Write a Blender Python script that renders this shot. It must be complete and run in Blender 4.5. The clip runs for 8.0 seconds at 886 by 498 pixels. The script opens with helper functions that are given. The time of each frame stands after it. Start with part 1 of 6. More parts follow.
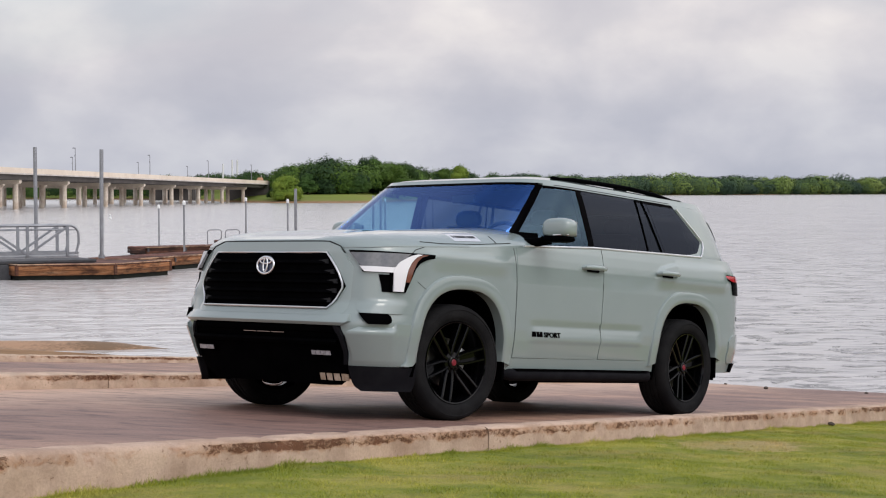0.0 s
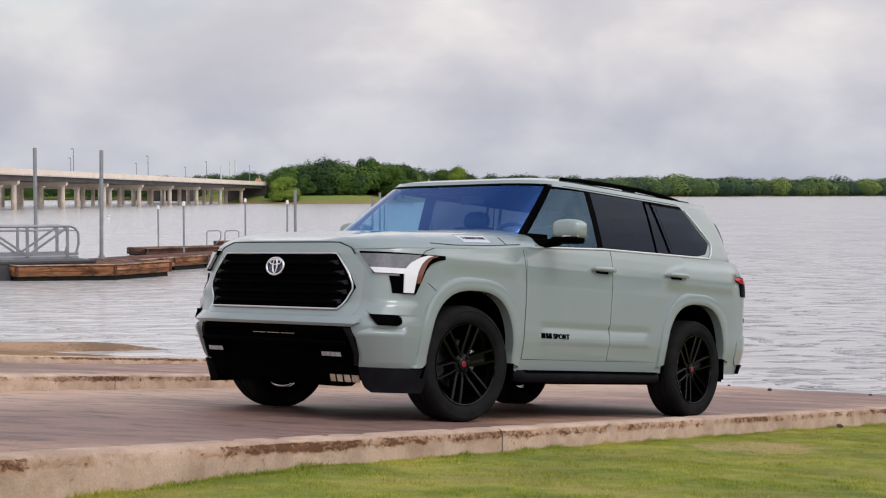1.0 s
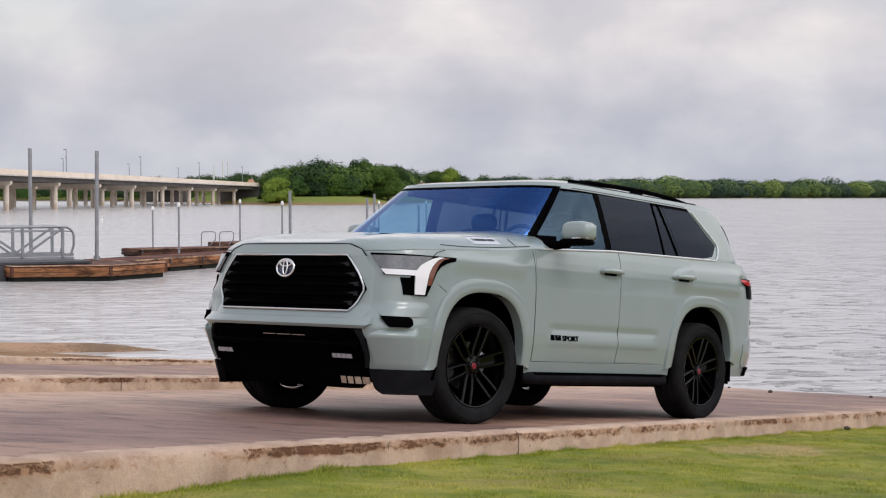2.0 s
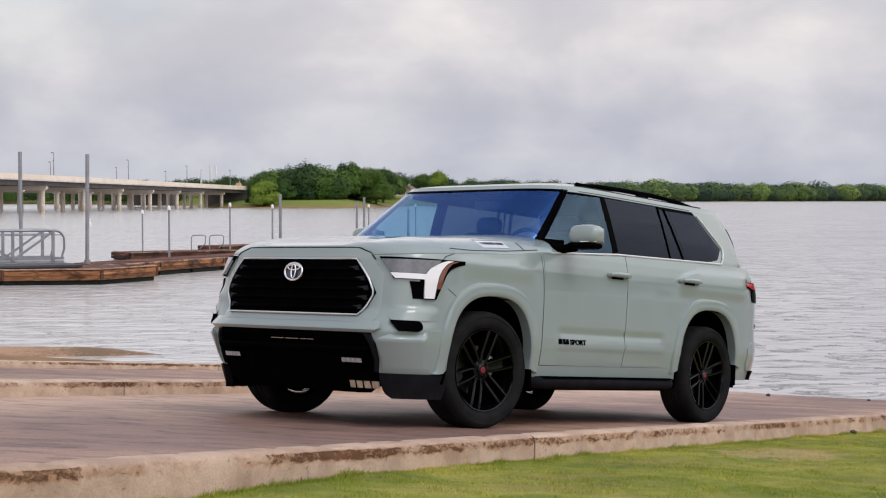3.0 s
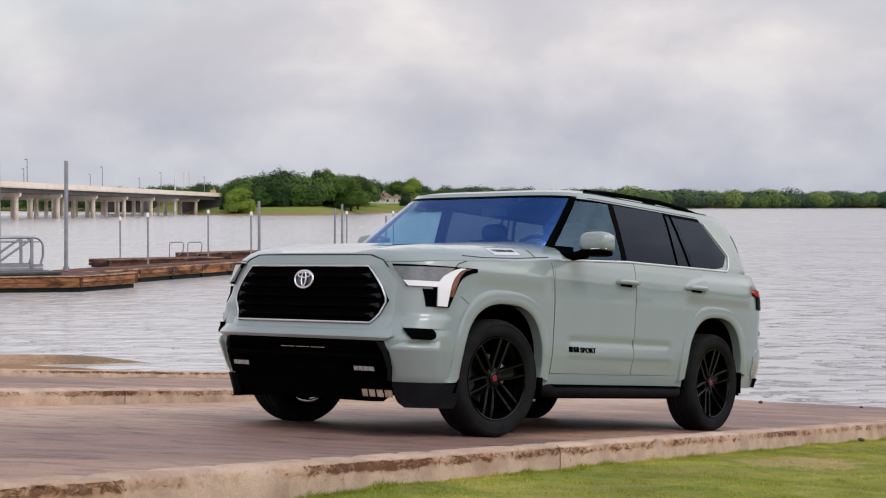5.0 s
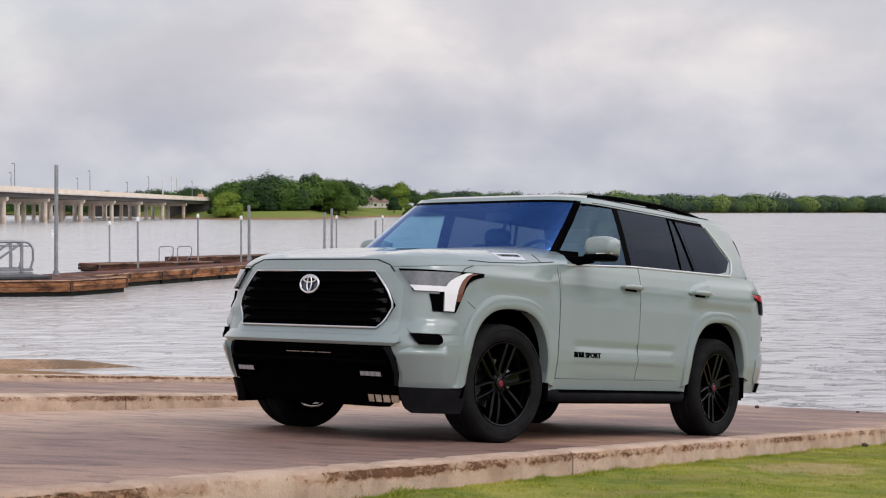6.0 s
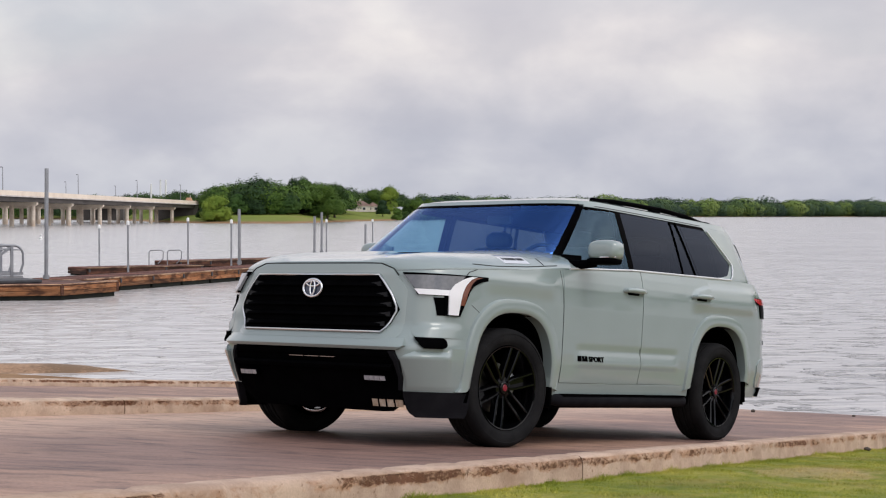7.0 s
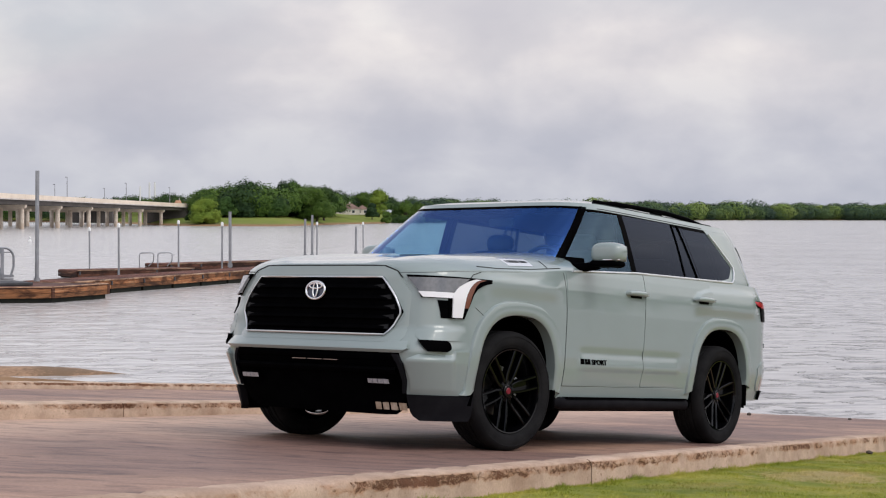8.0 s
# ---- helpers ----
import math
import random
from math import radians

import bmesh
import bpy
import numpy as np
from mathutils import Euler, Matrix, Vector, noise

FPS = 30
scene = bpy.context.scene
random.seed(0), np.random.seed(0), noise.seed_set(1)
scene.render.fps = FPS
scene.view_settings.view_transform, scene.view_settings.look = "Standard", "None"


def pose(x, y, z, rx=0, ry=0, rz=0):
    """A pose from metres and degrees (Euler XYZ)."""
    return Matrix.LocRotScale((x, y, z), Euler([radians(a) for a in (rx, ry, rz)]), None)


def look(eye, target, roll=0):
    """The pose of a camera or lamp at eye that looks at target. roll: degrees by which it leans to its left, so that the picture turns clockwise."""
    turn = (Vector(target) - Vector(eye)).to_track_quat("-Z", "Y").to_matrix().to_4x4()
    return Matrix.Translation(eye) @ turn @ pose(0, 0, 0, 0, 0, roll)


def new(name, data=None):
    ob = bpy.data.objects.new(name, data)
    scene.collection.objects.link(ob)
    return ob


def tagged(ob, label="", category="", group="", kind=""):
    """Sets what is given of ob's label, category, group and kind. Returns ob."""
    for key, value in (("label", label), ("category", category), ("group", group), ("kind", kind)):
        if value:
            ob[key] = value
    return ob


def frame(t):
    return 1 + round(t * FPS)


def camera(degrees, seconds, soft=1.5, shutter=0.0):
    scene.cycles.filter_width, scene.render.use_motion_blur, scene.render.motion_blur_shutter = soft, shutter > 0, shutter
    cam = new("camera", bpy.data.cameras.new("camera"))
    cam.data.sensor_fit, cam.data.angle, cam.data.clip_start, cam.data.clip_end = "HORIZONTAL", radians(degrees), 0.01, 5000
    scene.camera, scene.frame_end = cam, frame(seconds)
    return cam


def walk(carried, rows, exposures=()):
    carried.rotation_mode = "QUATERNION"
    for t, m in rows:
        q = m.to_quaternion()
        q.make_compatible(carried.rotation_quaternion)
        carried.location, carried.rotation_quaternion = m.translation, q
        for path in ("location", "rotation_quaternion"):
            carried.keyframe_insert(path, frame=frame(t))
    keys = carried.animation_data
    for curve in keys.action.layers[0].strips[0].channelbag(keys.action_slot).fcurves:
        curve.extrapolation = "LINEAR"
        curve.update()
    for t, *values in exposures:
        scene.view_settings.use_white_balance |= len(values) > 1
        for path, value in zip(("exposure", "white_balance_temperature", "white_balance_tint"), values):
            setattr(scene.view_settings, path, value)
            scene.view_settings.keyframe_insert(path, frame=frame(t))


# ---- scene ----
cam = camera(30.77, 8.0, soft=1.15)
PATH = [
    (0, pose(-10.299, -8.184, 1.785, 87.968, 0.143, -50.132)),
    (0.5, pose(-10.305, -8.144, 1.784, 87.984, 0.133, -50.152)),
    (1, pose(-10.334, -8.101, 1.784, 88.01, 0.078, -50.207)),
    (1.5, pose(-10.37, -8.055, 1.786, 88.021, 0.018, -50.305)),
    (3, pose(-10.467, -7.852, 1.788, 88.174, -0.011, -50.924)),
    (3.5, pose(-10.489, -7.782, 1.788, 88.236, 0.034, -51.153)),
    (4, pose(-10.512, -7.717, 1.788, 88.294, 0.025, -51.433)),
    (4.5, pose(-10.526, -7.648, 1.786, 88.353, -0.006, -51.635)),
    (6, pose(-10.595, -7.454, 1.788, 88.576, -0.058, -52.292)),
    (6.5, pose(-10.602, -7.395, 1.784, 88.648, -0.094, -52.468)),
    (7, pose(-10.615, -7.336, 1.785, 88.714, -0.074, -52.704)),
    (7.5, pose(-10.618, -7.278, 1.782, 88.78, -0.089, -52.937)),
    (8, pose(-10.631, -7.224, 1.779, 88.822, -0.142, -53.092)),
]
walk(cam, PATH)

# ---- world and sun ----
world = bpy.data.worlds.new("overcast_sky")
scene.world = world
world.use_nodes = True
wn, wl = world.node_tree.nodes, world.node_tree.links
wn.clear()
SUN_UP, SUN_TURN = radians(50), radians(176)


def wnode(kind, **props):
    n = wn.new(kind)
    for k, v in props.items():
        n.inputs[k.replace("_", " ")].default_value = v
    return n


w_out, w_bg = wn.new("ShaderNodeOutputWorld"), wn.new("ShaderNodeBackground")
w_sky = wn.new("ShaderNodeTexSky")
w_sky.sky_type, w_sky.sun_disc, w_sky.sun_elevation, w_sky.sun_rotation = "NISHITA", False, SUN_UP, SUN_TURN
w_dim = wn.new("ShaderNodeVectorMath")
w_dim.operation = "SCALE"
w_dim.inputs["Scale"].default_value = 0.10
wl.new(w_sky.outputs[0], w_dim.inputs[0])
w_co = wn.new("ShaderNodeTexCoord")
w_sep = wn.new("ShaderNodeSeparateXYZ")
wl.new(w_co.outputs["Generated"], w_sep.inputs[0])


def wmath(op, a, b=None):
    n = wn.new("ShaderNodeMath")
    n.operation = op
    for i, v in enumerate((a, b)):
        if v is None:
            continue
        if isinstance(v, (int, float)):
            n.inputs[i].default_value = v
        else:
            wl.new(v, n.inputs[i])
    return n.outputs[0]


def wramp(fac, stops):
    n = wn.new("ShaderNodeValToRGB")
    e = n.color_ramp.elements
    while len(e) < len(stops):
        e.new(0.5)
    for k, (p, c) in zip(e, stops):
        k.position, k.color = p, (*c, 1)
    wl.new(fac, n.inputs[0])
    return n.outputs[0]


# clouds lie on a flat layer, so that they crowd together towards the horizon
lift = wmath("ADD", wmath("MAXIMUM", w_sep.outputs[2], 0.0), 0.24)
w_lay = wn.new("ShaderNodeCombineXYZ")
wl.new(wmath("DIVIDE", w_sep.outputs[0], lift), w_lay.inputs[0])
wl.new(wmath("DIVIDE", w_sep.outputs[1], lift), w_lay.inputs[1])
w_puff = wn.new("ShaderNodeMapping")
w_puff.inputs["Location"].default_value = (0.45, 0.2, 0.0)
w_puff.inputs["Scale"].default_value = (1.0, 1.0, 1.75)
wl.new(w_co.outputs["Generated"], w_puff.inputs[0])
w_n1 = wnode("ShaderNodeTexNoise", Scale=8.0, Detail=7.0, Roughness=0.49, Distortion=0.1)
wl.new(w_puff.outputs[0], w_n1.inputs["Vector"])
w_n2 = wnode("ShaderNodeTexNoise", Scale=0.7, Detail=4.0, Roughness=0.5)
wl.new(w_lay.outputs[0], w_n2.inputs["Vector"])
cloud = wramp(w_n1.outputs[0], [(0.34, (0.625, 0.615, 0.66)), (0.47, (0.69, 0.675, 0.707)), (0.55, (0.775, 0.747, 0.762)), (0.64, (0.88, 0.845, 0.832))])
low = wramp(w_sep.outputs[2], [(0.0, (0.67, 0.715, 0.80)), (0.045, (0.75, 0.782, 0.85)), (0.10, (0.96, 0.95, 0.955)), (0.2, (1.11, 1.095, 1.085)), (0.5, (1.9, 1.9, 1.91)), (1.0, (2.5, 2.5, 2.51))])
# the cloud is brighter where the hidden sun stands behind it
w_dot = wn.new("ShaderNodeVectorMath")
w_dot.operation = "DOT_PRODUCT"
wl.new(w_co.outputs["Generated"], w_dot.inputs[0])
w_dot.inputs[1].default_value = Vector((2, -30, 30)).normalized()
veil = wmath("ADD", wmath("MULTIPLY", wmath("POWER", wmath("MAXIMUM", w_dot.outputs["Value"], 0.0), 2.5), 1.0), 1.0)
w_glow = wn.new("ShaderNodeVectorMath")
w_glow.operation = "SCALE"
wl.new(cloud, w_glow.inputs[0])
wl.new(veil, w_glow.inputs["Scale"])
w_mul = wn.new("ShaderNodeVectorMath")
w_mul.operation = "MULTIPLY"
wl.new(w_glow.outputs[0], w_mul.inputs[0])
wl.new(low, w_mul.inputs[1])
cover = wramp(wmath("ADD", wmath("MULTIPLY", w_n2.outputs[0], 0.9), wmath("MULTIPLY", w_sep.outputs[2], -0.55)), [(0.06, (0.25,) * 3), (0.34, (1.0,) * 3)])
w_mix = wn.new("ShaderNodeMix")
w_mix.data_type = "RGBA"
wl.new(cover, w_mix.inputs["Factor"])
wl.new(w_dim.outputs[0], w_mix.inputs["A"])
wl.new(w_mul.outputs[0], w_mix.inputs["B"])
wl.new(w_mix.outputs["Result"], w_bg.inputs[0])
wl.new(w_bg.outputs[0], w_out.inputs[0])
w_bg.inputs[1].default_value = 1.0

sun = new("sun", bpy.data.lights.new("sun", "SUN"))
sun.data.energy, sun.data.angle, sun.data.color = 0.52, radians(22), (1.0, 0.95, 0.88)
sun.matrix_world = look((2, -30, 36), (0, 0, 0))

# ---- materials ----


def mat(name, base, rough=0.6, metal=0.0, spots=None, scale=4.0, fine=60.0, bump=0.0, coat=0.0, vary=0.0, island=0.0, mottle=0.5, spec=0.5, ior=1.5):
    """Principled surface: base colour, a second colour in uneven patches, fine grain and relief."""
    m = bpy.data.materials.new(name)
    m.use_nodes = True
    n, l = m.node_tree.nodes, m.node_tree.links
    b = n["Principled BSDF"]
    b.inputs["Roughness"].default_value, b.inputs["Metallic"].default_value = rough, metal
    b.inputs["Coat Weight"].default_value, b.inputs["Coat Roughness"].default_value = coat, 0.08
    b.inputs["Specular IOR Level"].default_value, b.inputs["IOR"].default_value = spec, ior
    b.inputs["Base Color"].default_value = (*base, 1)
    co = n.new("ShaderNodeTexCoord")
    if spots:
        big, small = n.new("ShaderNodeTexNoise"), n.new("ShaderNodeTexNoise")
        for t, s, d in ((big, scale, 5.0), (small, fine, 3.0)):
            t.inputs["Scale"].default_value, t.inputs["Detail"].default_value = s, d
            l.new(co.outputs["Object"], t.inputs["Vector"])
        both = n.new("ShaderNodeMath")
        both.operation = "MULTIPLY_ADD"
        l.new(small.outputs[0], both.inputs[0])
        both.inputs[1].default_value = 0.45
        l.new(big.outputs[0], both.inputs[2])
        ramp = n.new("ShaderNodeValToRGB")
        ramp.color_ramp.elements[0].position, ramp.color_ramp.elements[1].position = 0.72 - 0.3 * mottle, 0.72 + 0.3 * mottle
        ramp.color_ramp.elements[0].color, ramp.color_ramp.elements[1].color = (*base, 1), (*spots, 1)
        l.new(both.outputs[0], ramp.inputs[0])
        last = ramp.outputs[0]
        if vary or island:
            src = n.new("ShaderNodeObjectInfo") if vary else n.new("ShaderNodeNewGeometry")
            rng = n.new("ShaderNodeMapRange")
            l.new(src.outputs["Random"] if vary else src.outputs["Random Per Island"], rng.inputs[0])
            k = vary or island
            rng.inputs["To Min"].default_value, rng.inputs["To Max"].default_value = 1 - k, 1 + k
            mul = n.new("ShaderNodeVectorMath")
            mul.operation = "SCALE"
            l.new(last, mul.inputs[0])
            l.new(rng.outputs[0], mul.inputs["Scale"])
            last = mul.outputs[0]
        l.new(last, b.inputs["Base Color"])
        if bump:
            bp = n.new("ShaderNodeBump")
            bp.inputs["Strength"].default_value, bp.inputs["Distance"].default_value = bump, 0.02
            l.new(both.outputs[0], bp.inputs["Height"])
            l.new(bp.outputs[0], b.inputs["Normal"])
    return m


def nodes_of(m):
    return m.node_tree.nodes, m.node_tree.links, m.node_tree.nodes["Principled BSDF"]


def ramp_node(n, l, src, stops):
    r = n.new("ShaderNodeValToRGB")
    e = r.color_ramp.elements
    while len(e) < len(stops):
        e.new(0.5)
    for k, (p, c) in zip(e, stops):
        k.position, k.color = p, (*c, 1)
    l.new(src, r.inputs[0])
    return r.outputs[0]


def noise_node(n, l, vec, scale, detail=4.0, rough=0.5, distort=0.0, stretch=None, turn=0.0):
    t = n.new("ShaderNodeTexNoise")
    t.inputs["Scale"].default_value, t.inputs["Detail"].default_value = scale, detail
    t.inputs["Roughness"].default_value, t.inputs["Distortion"].default_value = rough, distort
    if stretch:
        for turned, scaled in (((0, 0, radians(turn)), (1, 1, 1)), ((0, 0, 0), stretch)):
            mp = n.new("ShaderNodeMapping")
            mp.inputs["Scale"].default_value, mp.inputs["Rotation"].default_value = scaled, turned
            l.new(vec, mp.inputs[0])
            vec = mp.outputs[0]
    l.new(vec, t.inputs["Vector"])
    return t.outputs[0]


def mix_node(n, l, fac, a, b, blend="MIX"):
    x = n.new("ShaderNodeMix")
    x.data_type, x.blend_type = "RGBA", blend
    for key, v in (("Factor", fac), ("A", a), ("B", b)):
        if isinstance(v, (int, float)):
            x.inputs[key].default_value = v
        elif isinstance(v, tuple):
            x.inputs[key].default_value = (*v, 1)
        else:
            l.new(v, x.inputs[key])
    return x.outputs["Result"]


def bump_node(n, l, height, strength, distance, before=None):
    b = n.new("ShaderNodeBump")
    b.inputs["Strength"].default_value, b.inputs["Distance"].default_value = strength, distance
    l.new(height, b.inputs["Height"])
    if before:
        l.new(before, b.inputs["Normal"])
    return b.outputs[0]


def math_node(n, l, op, a, b=0.0, c=0.0):
    x = n.new("ShaderNodeMath")
    x.operation = op
    for i, v in enumerate((a, b, c)):
        if isinstance(v, (int, float)):
            x.inputs[i].default_value = v
        else:
            l.new(v, x.inputs[i])
    return x.outputs[0]


def glass(name, tint, shine, front=0.05, rough=0.0, graze=5.0):
    """Thin pane: tinted see-through, with a Fresnel gloss."""
    m = bpy.data.materials.new(name)
    m.use_nodes = True
    n, l = m.node_tree.nodes, m.node_tree.links
    n.clear()
    out, mix, tr, gl, fr, pw, ad = (n.new("ShaderNode" + k) for k in ("OutputMaterial", "MixShader", "BsdfTransparent", "BsdfGlossy", "LayerWeight", "Math", "Math"))
    tr.inputs[0].default_value, gl.inputs[0].default_value = (*tint, 1), (*shine, 1)
    gl.inputs["Roughness"].default_value, fr.inputs["Blend"].default_value = rough, 0.5
    pw.operation, ad.operation = "POWER", "MULTIPLY_ADD"
    pw.inputs[1].default_value, ad.inputs[1].default_value, ad.inputs[2].default_value = graze, 1 - front, front
    l.new(fr.outputs["Facing"], pw.inputs[0])
    l.new(pw.outputs[0], ad.inputs[0])
    l.new(ad.outputs[0], mix.inputs[0])
    if graze < 5:  # the coating's tint fades out of the gloss towards grazing
        boost = math_node(n, l, "MINIMUM", math_node(n, l, "MAXIMUM", math_node(n, l, "MULTIPLY_ADD", pw.outputs[0], 3.2, -0.42), 0.0), 1.0)
        l.new(mix_node(n, l, boost, tuple(shine), (0.86, 0.90, 0.97)), gl.inputs[0])
    l.new(tr.outputs[0], mix.inputs[1])
    l.new(gl.outputs[0], mix.inputs[2])
    l.new(mix.outputs[0], out.inputs[0])
    return m


PAINT = mat("sage_paint", (0.256, 0.312, 0.303), 0.22, 0.0, spots=(0.268, 0.326, 0.317), scale=3, fine=900, coat=1.0, mottle=1)
PAINT.node_tree.nodes["Principled BSDF"].inputs["Coat Roughness"].default_value = 0.03
BLACK = mat("black_plastic", (0.001, 0.001, 0.0013), 0.5, spots=(0.0018, 0.0018, 0.0022), scale=8, fine=300, bump=0.05, spec=0.03, ior=1.14)
LIP = mat("grey_black_plastic", (0.009, 0.009, 0.011), 0.6, spots=(0.013, 0.013, 0.015), scale=8, fine=300, bump=0.05, spec=0.1, ior=1.22)
SHEENTRIM = mat("dark_trim_and_sheen", (0.010, 0.0105, 0.012), 0.4, spots=(0.016, 0.016, 0.018), scale=20, fine=90, ior=1.22)
GLOSSBLACK = mat("gloss_black", (0.001, 0.001, 0.0013), 0.25, spots=(0.0016, 0.0016, 0.002), spec=0.05, ior=1.14)
GAP = mat("panel_gap", (0.01, 0.011, 0.01), 0.8)
CHROME = mat("chrome", (0.8, 0.81, 0.83), 0.14, 1.0)
SATIN = mat("satin_metal", (0.62, 0.63, 0.64), 0.3, 1.0)
RUBBER = mat("tyre_rubber", (0.012, 0.012, 0.0128), 0.75, spots=(0.020, 0.020, 0.0205), scale=6, fine=120, bump=0.1, spec=0.05, ior=1.22)
RIM = mat("gloss_black_alloy", (0.0015, 0.0015, 0.002), 0.05, 0.0, spec=0.5, ior=1.34)
BRIGHT = mat("bright_trim", (0.74, 0.76, 0.80), 0.2, 0.35, coat=0.5)
FOGLENS = mat("fog_lens", (0.46, 0.47, 0.50), 0.2, 0.2, spots=(0.30, 0.31, 0.34), scale=60, fine=300, coat=1.0)
BRAKE = mat("brake_steel", (0.30, 0.30, 0.31), 0.35, 1.0, spots=(0.2, 0.19, 0.18), scale=9, fine=90)
RED = mat("red_badge", (0.20, 0.006, 0.02), 0.35)
REDLENS = mat("red_lens", (0.55, 0.01, 0.03), 0.12, coat=0.8)
AMBER = mat("amber_lens", (0.17, 0.055, 0.03), 0.2, coat=0.6)
LAMPWHITE = mat("lamp_white", (0.86, 0.86, 0.88), 0.22, coat=0.8)
LAMPGREY = mat("lamp_reflector", (0.10, 0.104, 0.11), 0.2, 0.4, spots=(0.15, 0.153, 0.16), scale=40, fine=240, coat=1.0, mottle=1)
NAVY = mat("emblem_blue", (0.02, 0.03, 0.07), 0.15, coat=0.8)
WINDSCREEN = glass("windscreen_glass", (0.66, 0.91, 0.97), (0.13, 0.33, 1.0), 0.17, graze=3.4)
SIDEGLASS = glass("door_glass", (0.50, 0.70, 0.73), (0.50, 0.76, 1.0), 0.085)
DARKGLASS = glass("privacy_glass", (0.13, 0.14, 0.15), (0.7, 0.8, 1.0), 0.018)
CABIN = mat("cabin_trim", (0.03, 0.03, 0.033), 0.7, spots=(0.045, 0.045, 0.048), scale=6, fine=150)
SEAT = mat("seat_leather", (0.05, 0.048, 0.046), 0.5, spots=(0.07, 0.067, 0.063), scale=6, fine=200)
CONCRETE = mat("kerb_concrete", (0.66, 0.58, 0.48), 0.9, spots=(0.34, 0.24, 0.16), scale=2.2, fine=40, bump=0.5)
GALV = mat("galvanised_steel", (0.36, 0.37, 0.39), 0.45, 0.6, spots=(0.28, 0.285, 0.30), scale=3, fine=40)
ALU = mat("gangway_aluminium", (0.34, 0.35, 0.37), 0.45, 0.5, spots=(0.26, 0.27, 0.29), scale=3, fine=40)
WHITECAP = mat("white_cap", (0.8, 0.8, 0.78), 0.5)
PONTOON = mat("dark_pontoon", (0.06, 0.062, 0.068), 0.6, spots=(0.035, 0.036, 0.04), scale=3, fine=30)
# float colour blackened to carry the dark reflection under the docks
FLOATSHADE = mat("dock_float_shade", (0.010, 0.011, 0.010), 0.8, spots=(0.018, 0.020, 0.014), scale=2, fine=20, spec=0.2)
BEAM = mat("bridge_concrete", (0.84, 0.73, 0.60), 0.85, spots=(0.74, 0.63, 0.51), scale=0.15, fine=1.5)
PIER = mat("pier_concrete", (0.76, 0.68, 0.58), 0.85, spots=(0.56, 0.45, 0.35), scale=0.2, fine=2)
FASCIAEDGE = mat("stained_edge_concrete", (0.66, 0.62, 0.58), 0.9, spots=(0.52, 0.46, 0.41), scale=0.3, fine=2)
# shade below the bridge deck is put into this dark concrete colour
UNDERSHADE = mat("shaded_girder_concrete", (0.14, 0.125, 0.115), 0.9, spots=(0.10, 0.09, 0.082), scale=0.2, fine=2)
HOUSEWALL = mat("pale_house_wall", (0.72, 0.66, 0.60), 0.85, spots=(0.55, 0.5, 0.43), scale=0.4, fine=4)
ROOFTILE = mat("brown_roof", (0.26, 0.165, 0.13), 0.85, spots=(0.14, 0.095, 0.075), scale=0.6, fine=6)
ROOFCLAY = mat("orange_roof", (0.62, 0.36, 0.22), 0.85, spots=(0.46, 0.25, 0.15), scale=0.6, fine=6)
HOUSEGLASS = mat("house_window", (0.03, 0.035, 0.04), 0.1)
BARK = mat("bark", (0.09, 0.065, 0.05), 0.9, spots=(0.05, 0.04, 0.03), scale=1, fine=8)
LEAVES = [mat(n, a, 0.65, spots=b, scale=0.22, fine=1.4, vary=0.22, spec=0.12) for n, a, b in (
    ("oak_leaves", (0.030, 0.066, 0.017), (0.062, 0.115, 0.024)),
    ("elm_leaves", (0.050, 0.098, 0.018), (0.098, 0.165, 0.028)),
    ("willow_leaves", (0.13, 0.20, 0.028), (0.20, 0.27, 0.04)),
    ("cedar_leaves", (0.022, 0.048, 0.020), (0.042, 0.080, 0.026)))]
# distance haze is mixed into these leaf colours as a bluish tint
HAZYLEAVES = [mat(n, a, 0.7, spots=b, scale=0.06, fine=0.6, spec=0.1) for n, a, b in (
    ("hazed_dark_leaves", (0.040, 0.072, 0.046), (0.068, 0.112, 0.054)),
    ("hazed_leaves", (0.062, 0.108, 0.046), (0.105, 0.160, 0.056)),
    ("hazed_oak_leaves", (0.034, 0.062, 0.046), (0.056, 0.092, 0.052)),
    ("hazed_pale_leaves", (0.13, 0.20, 0.05), (0.20, 0.26, 0.07)))]


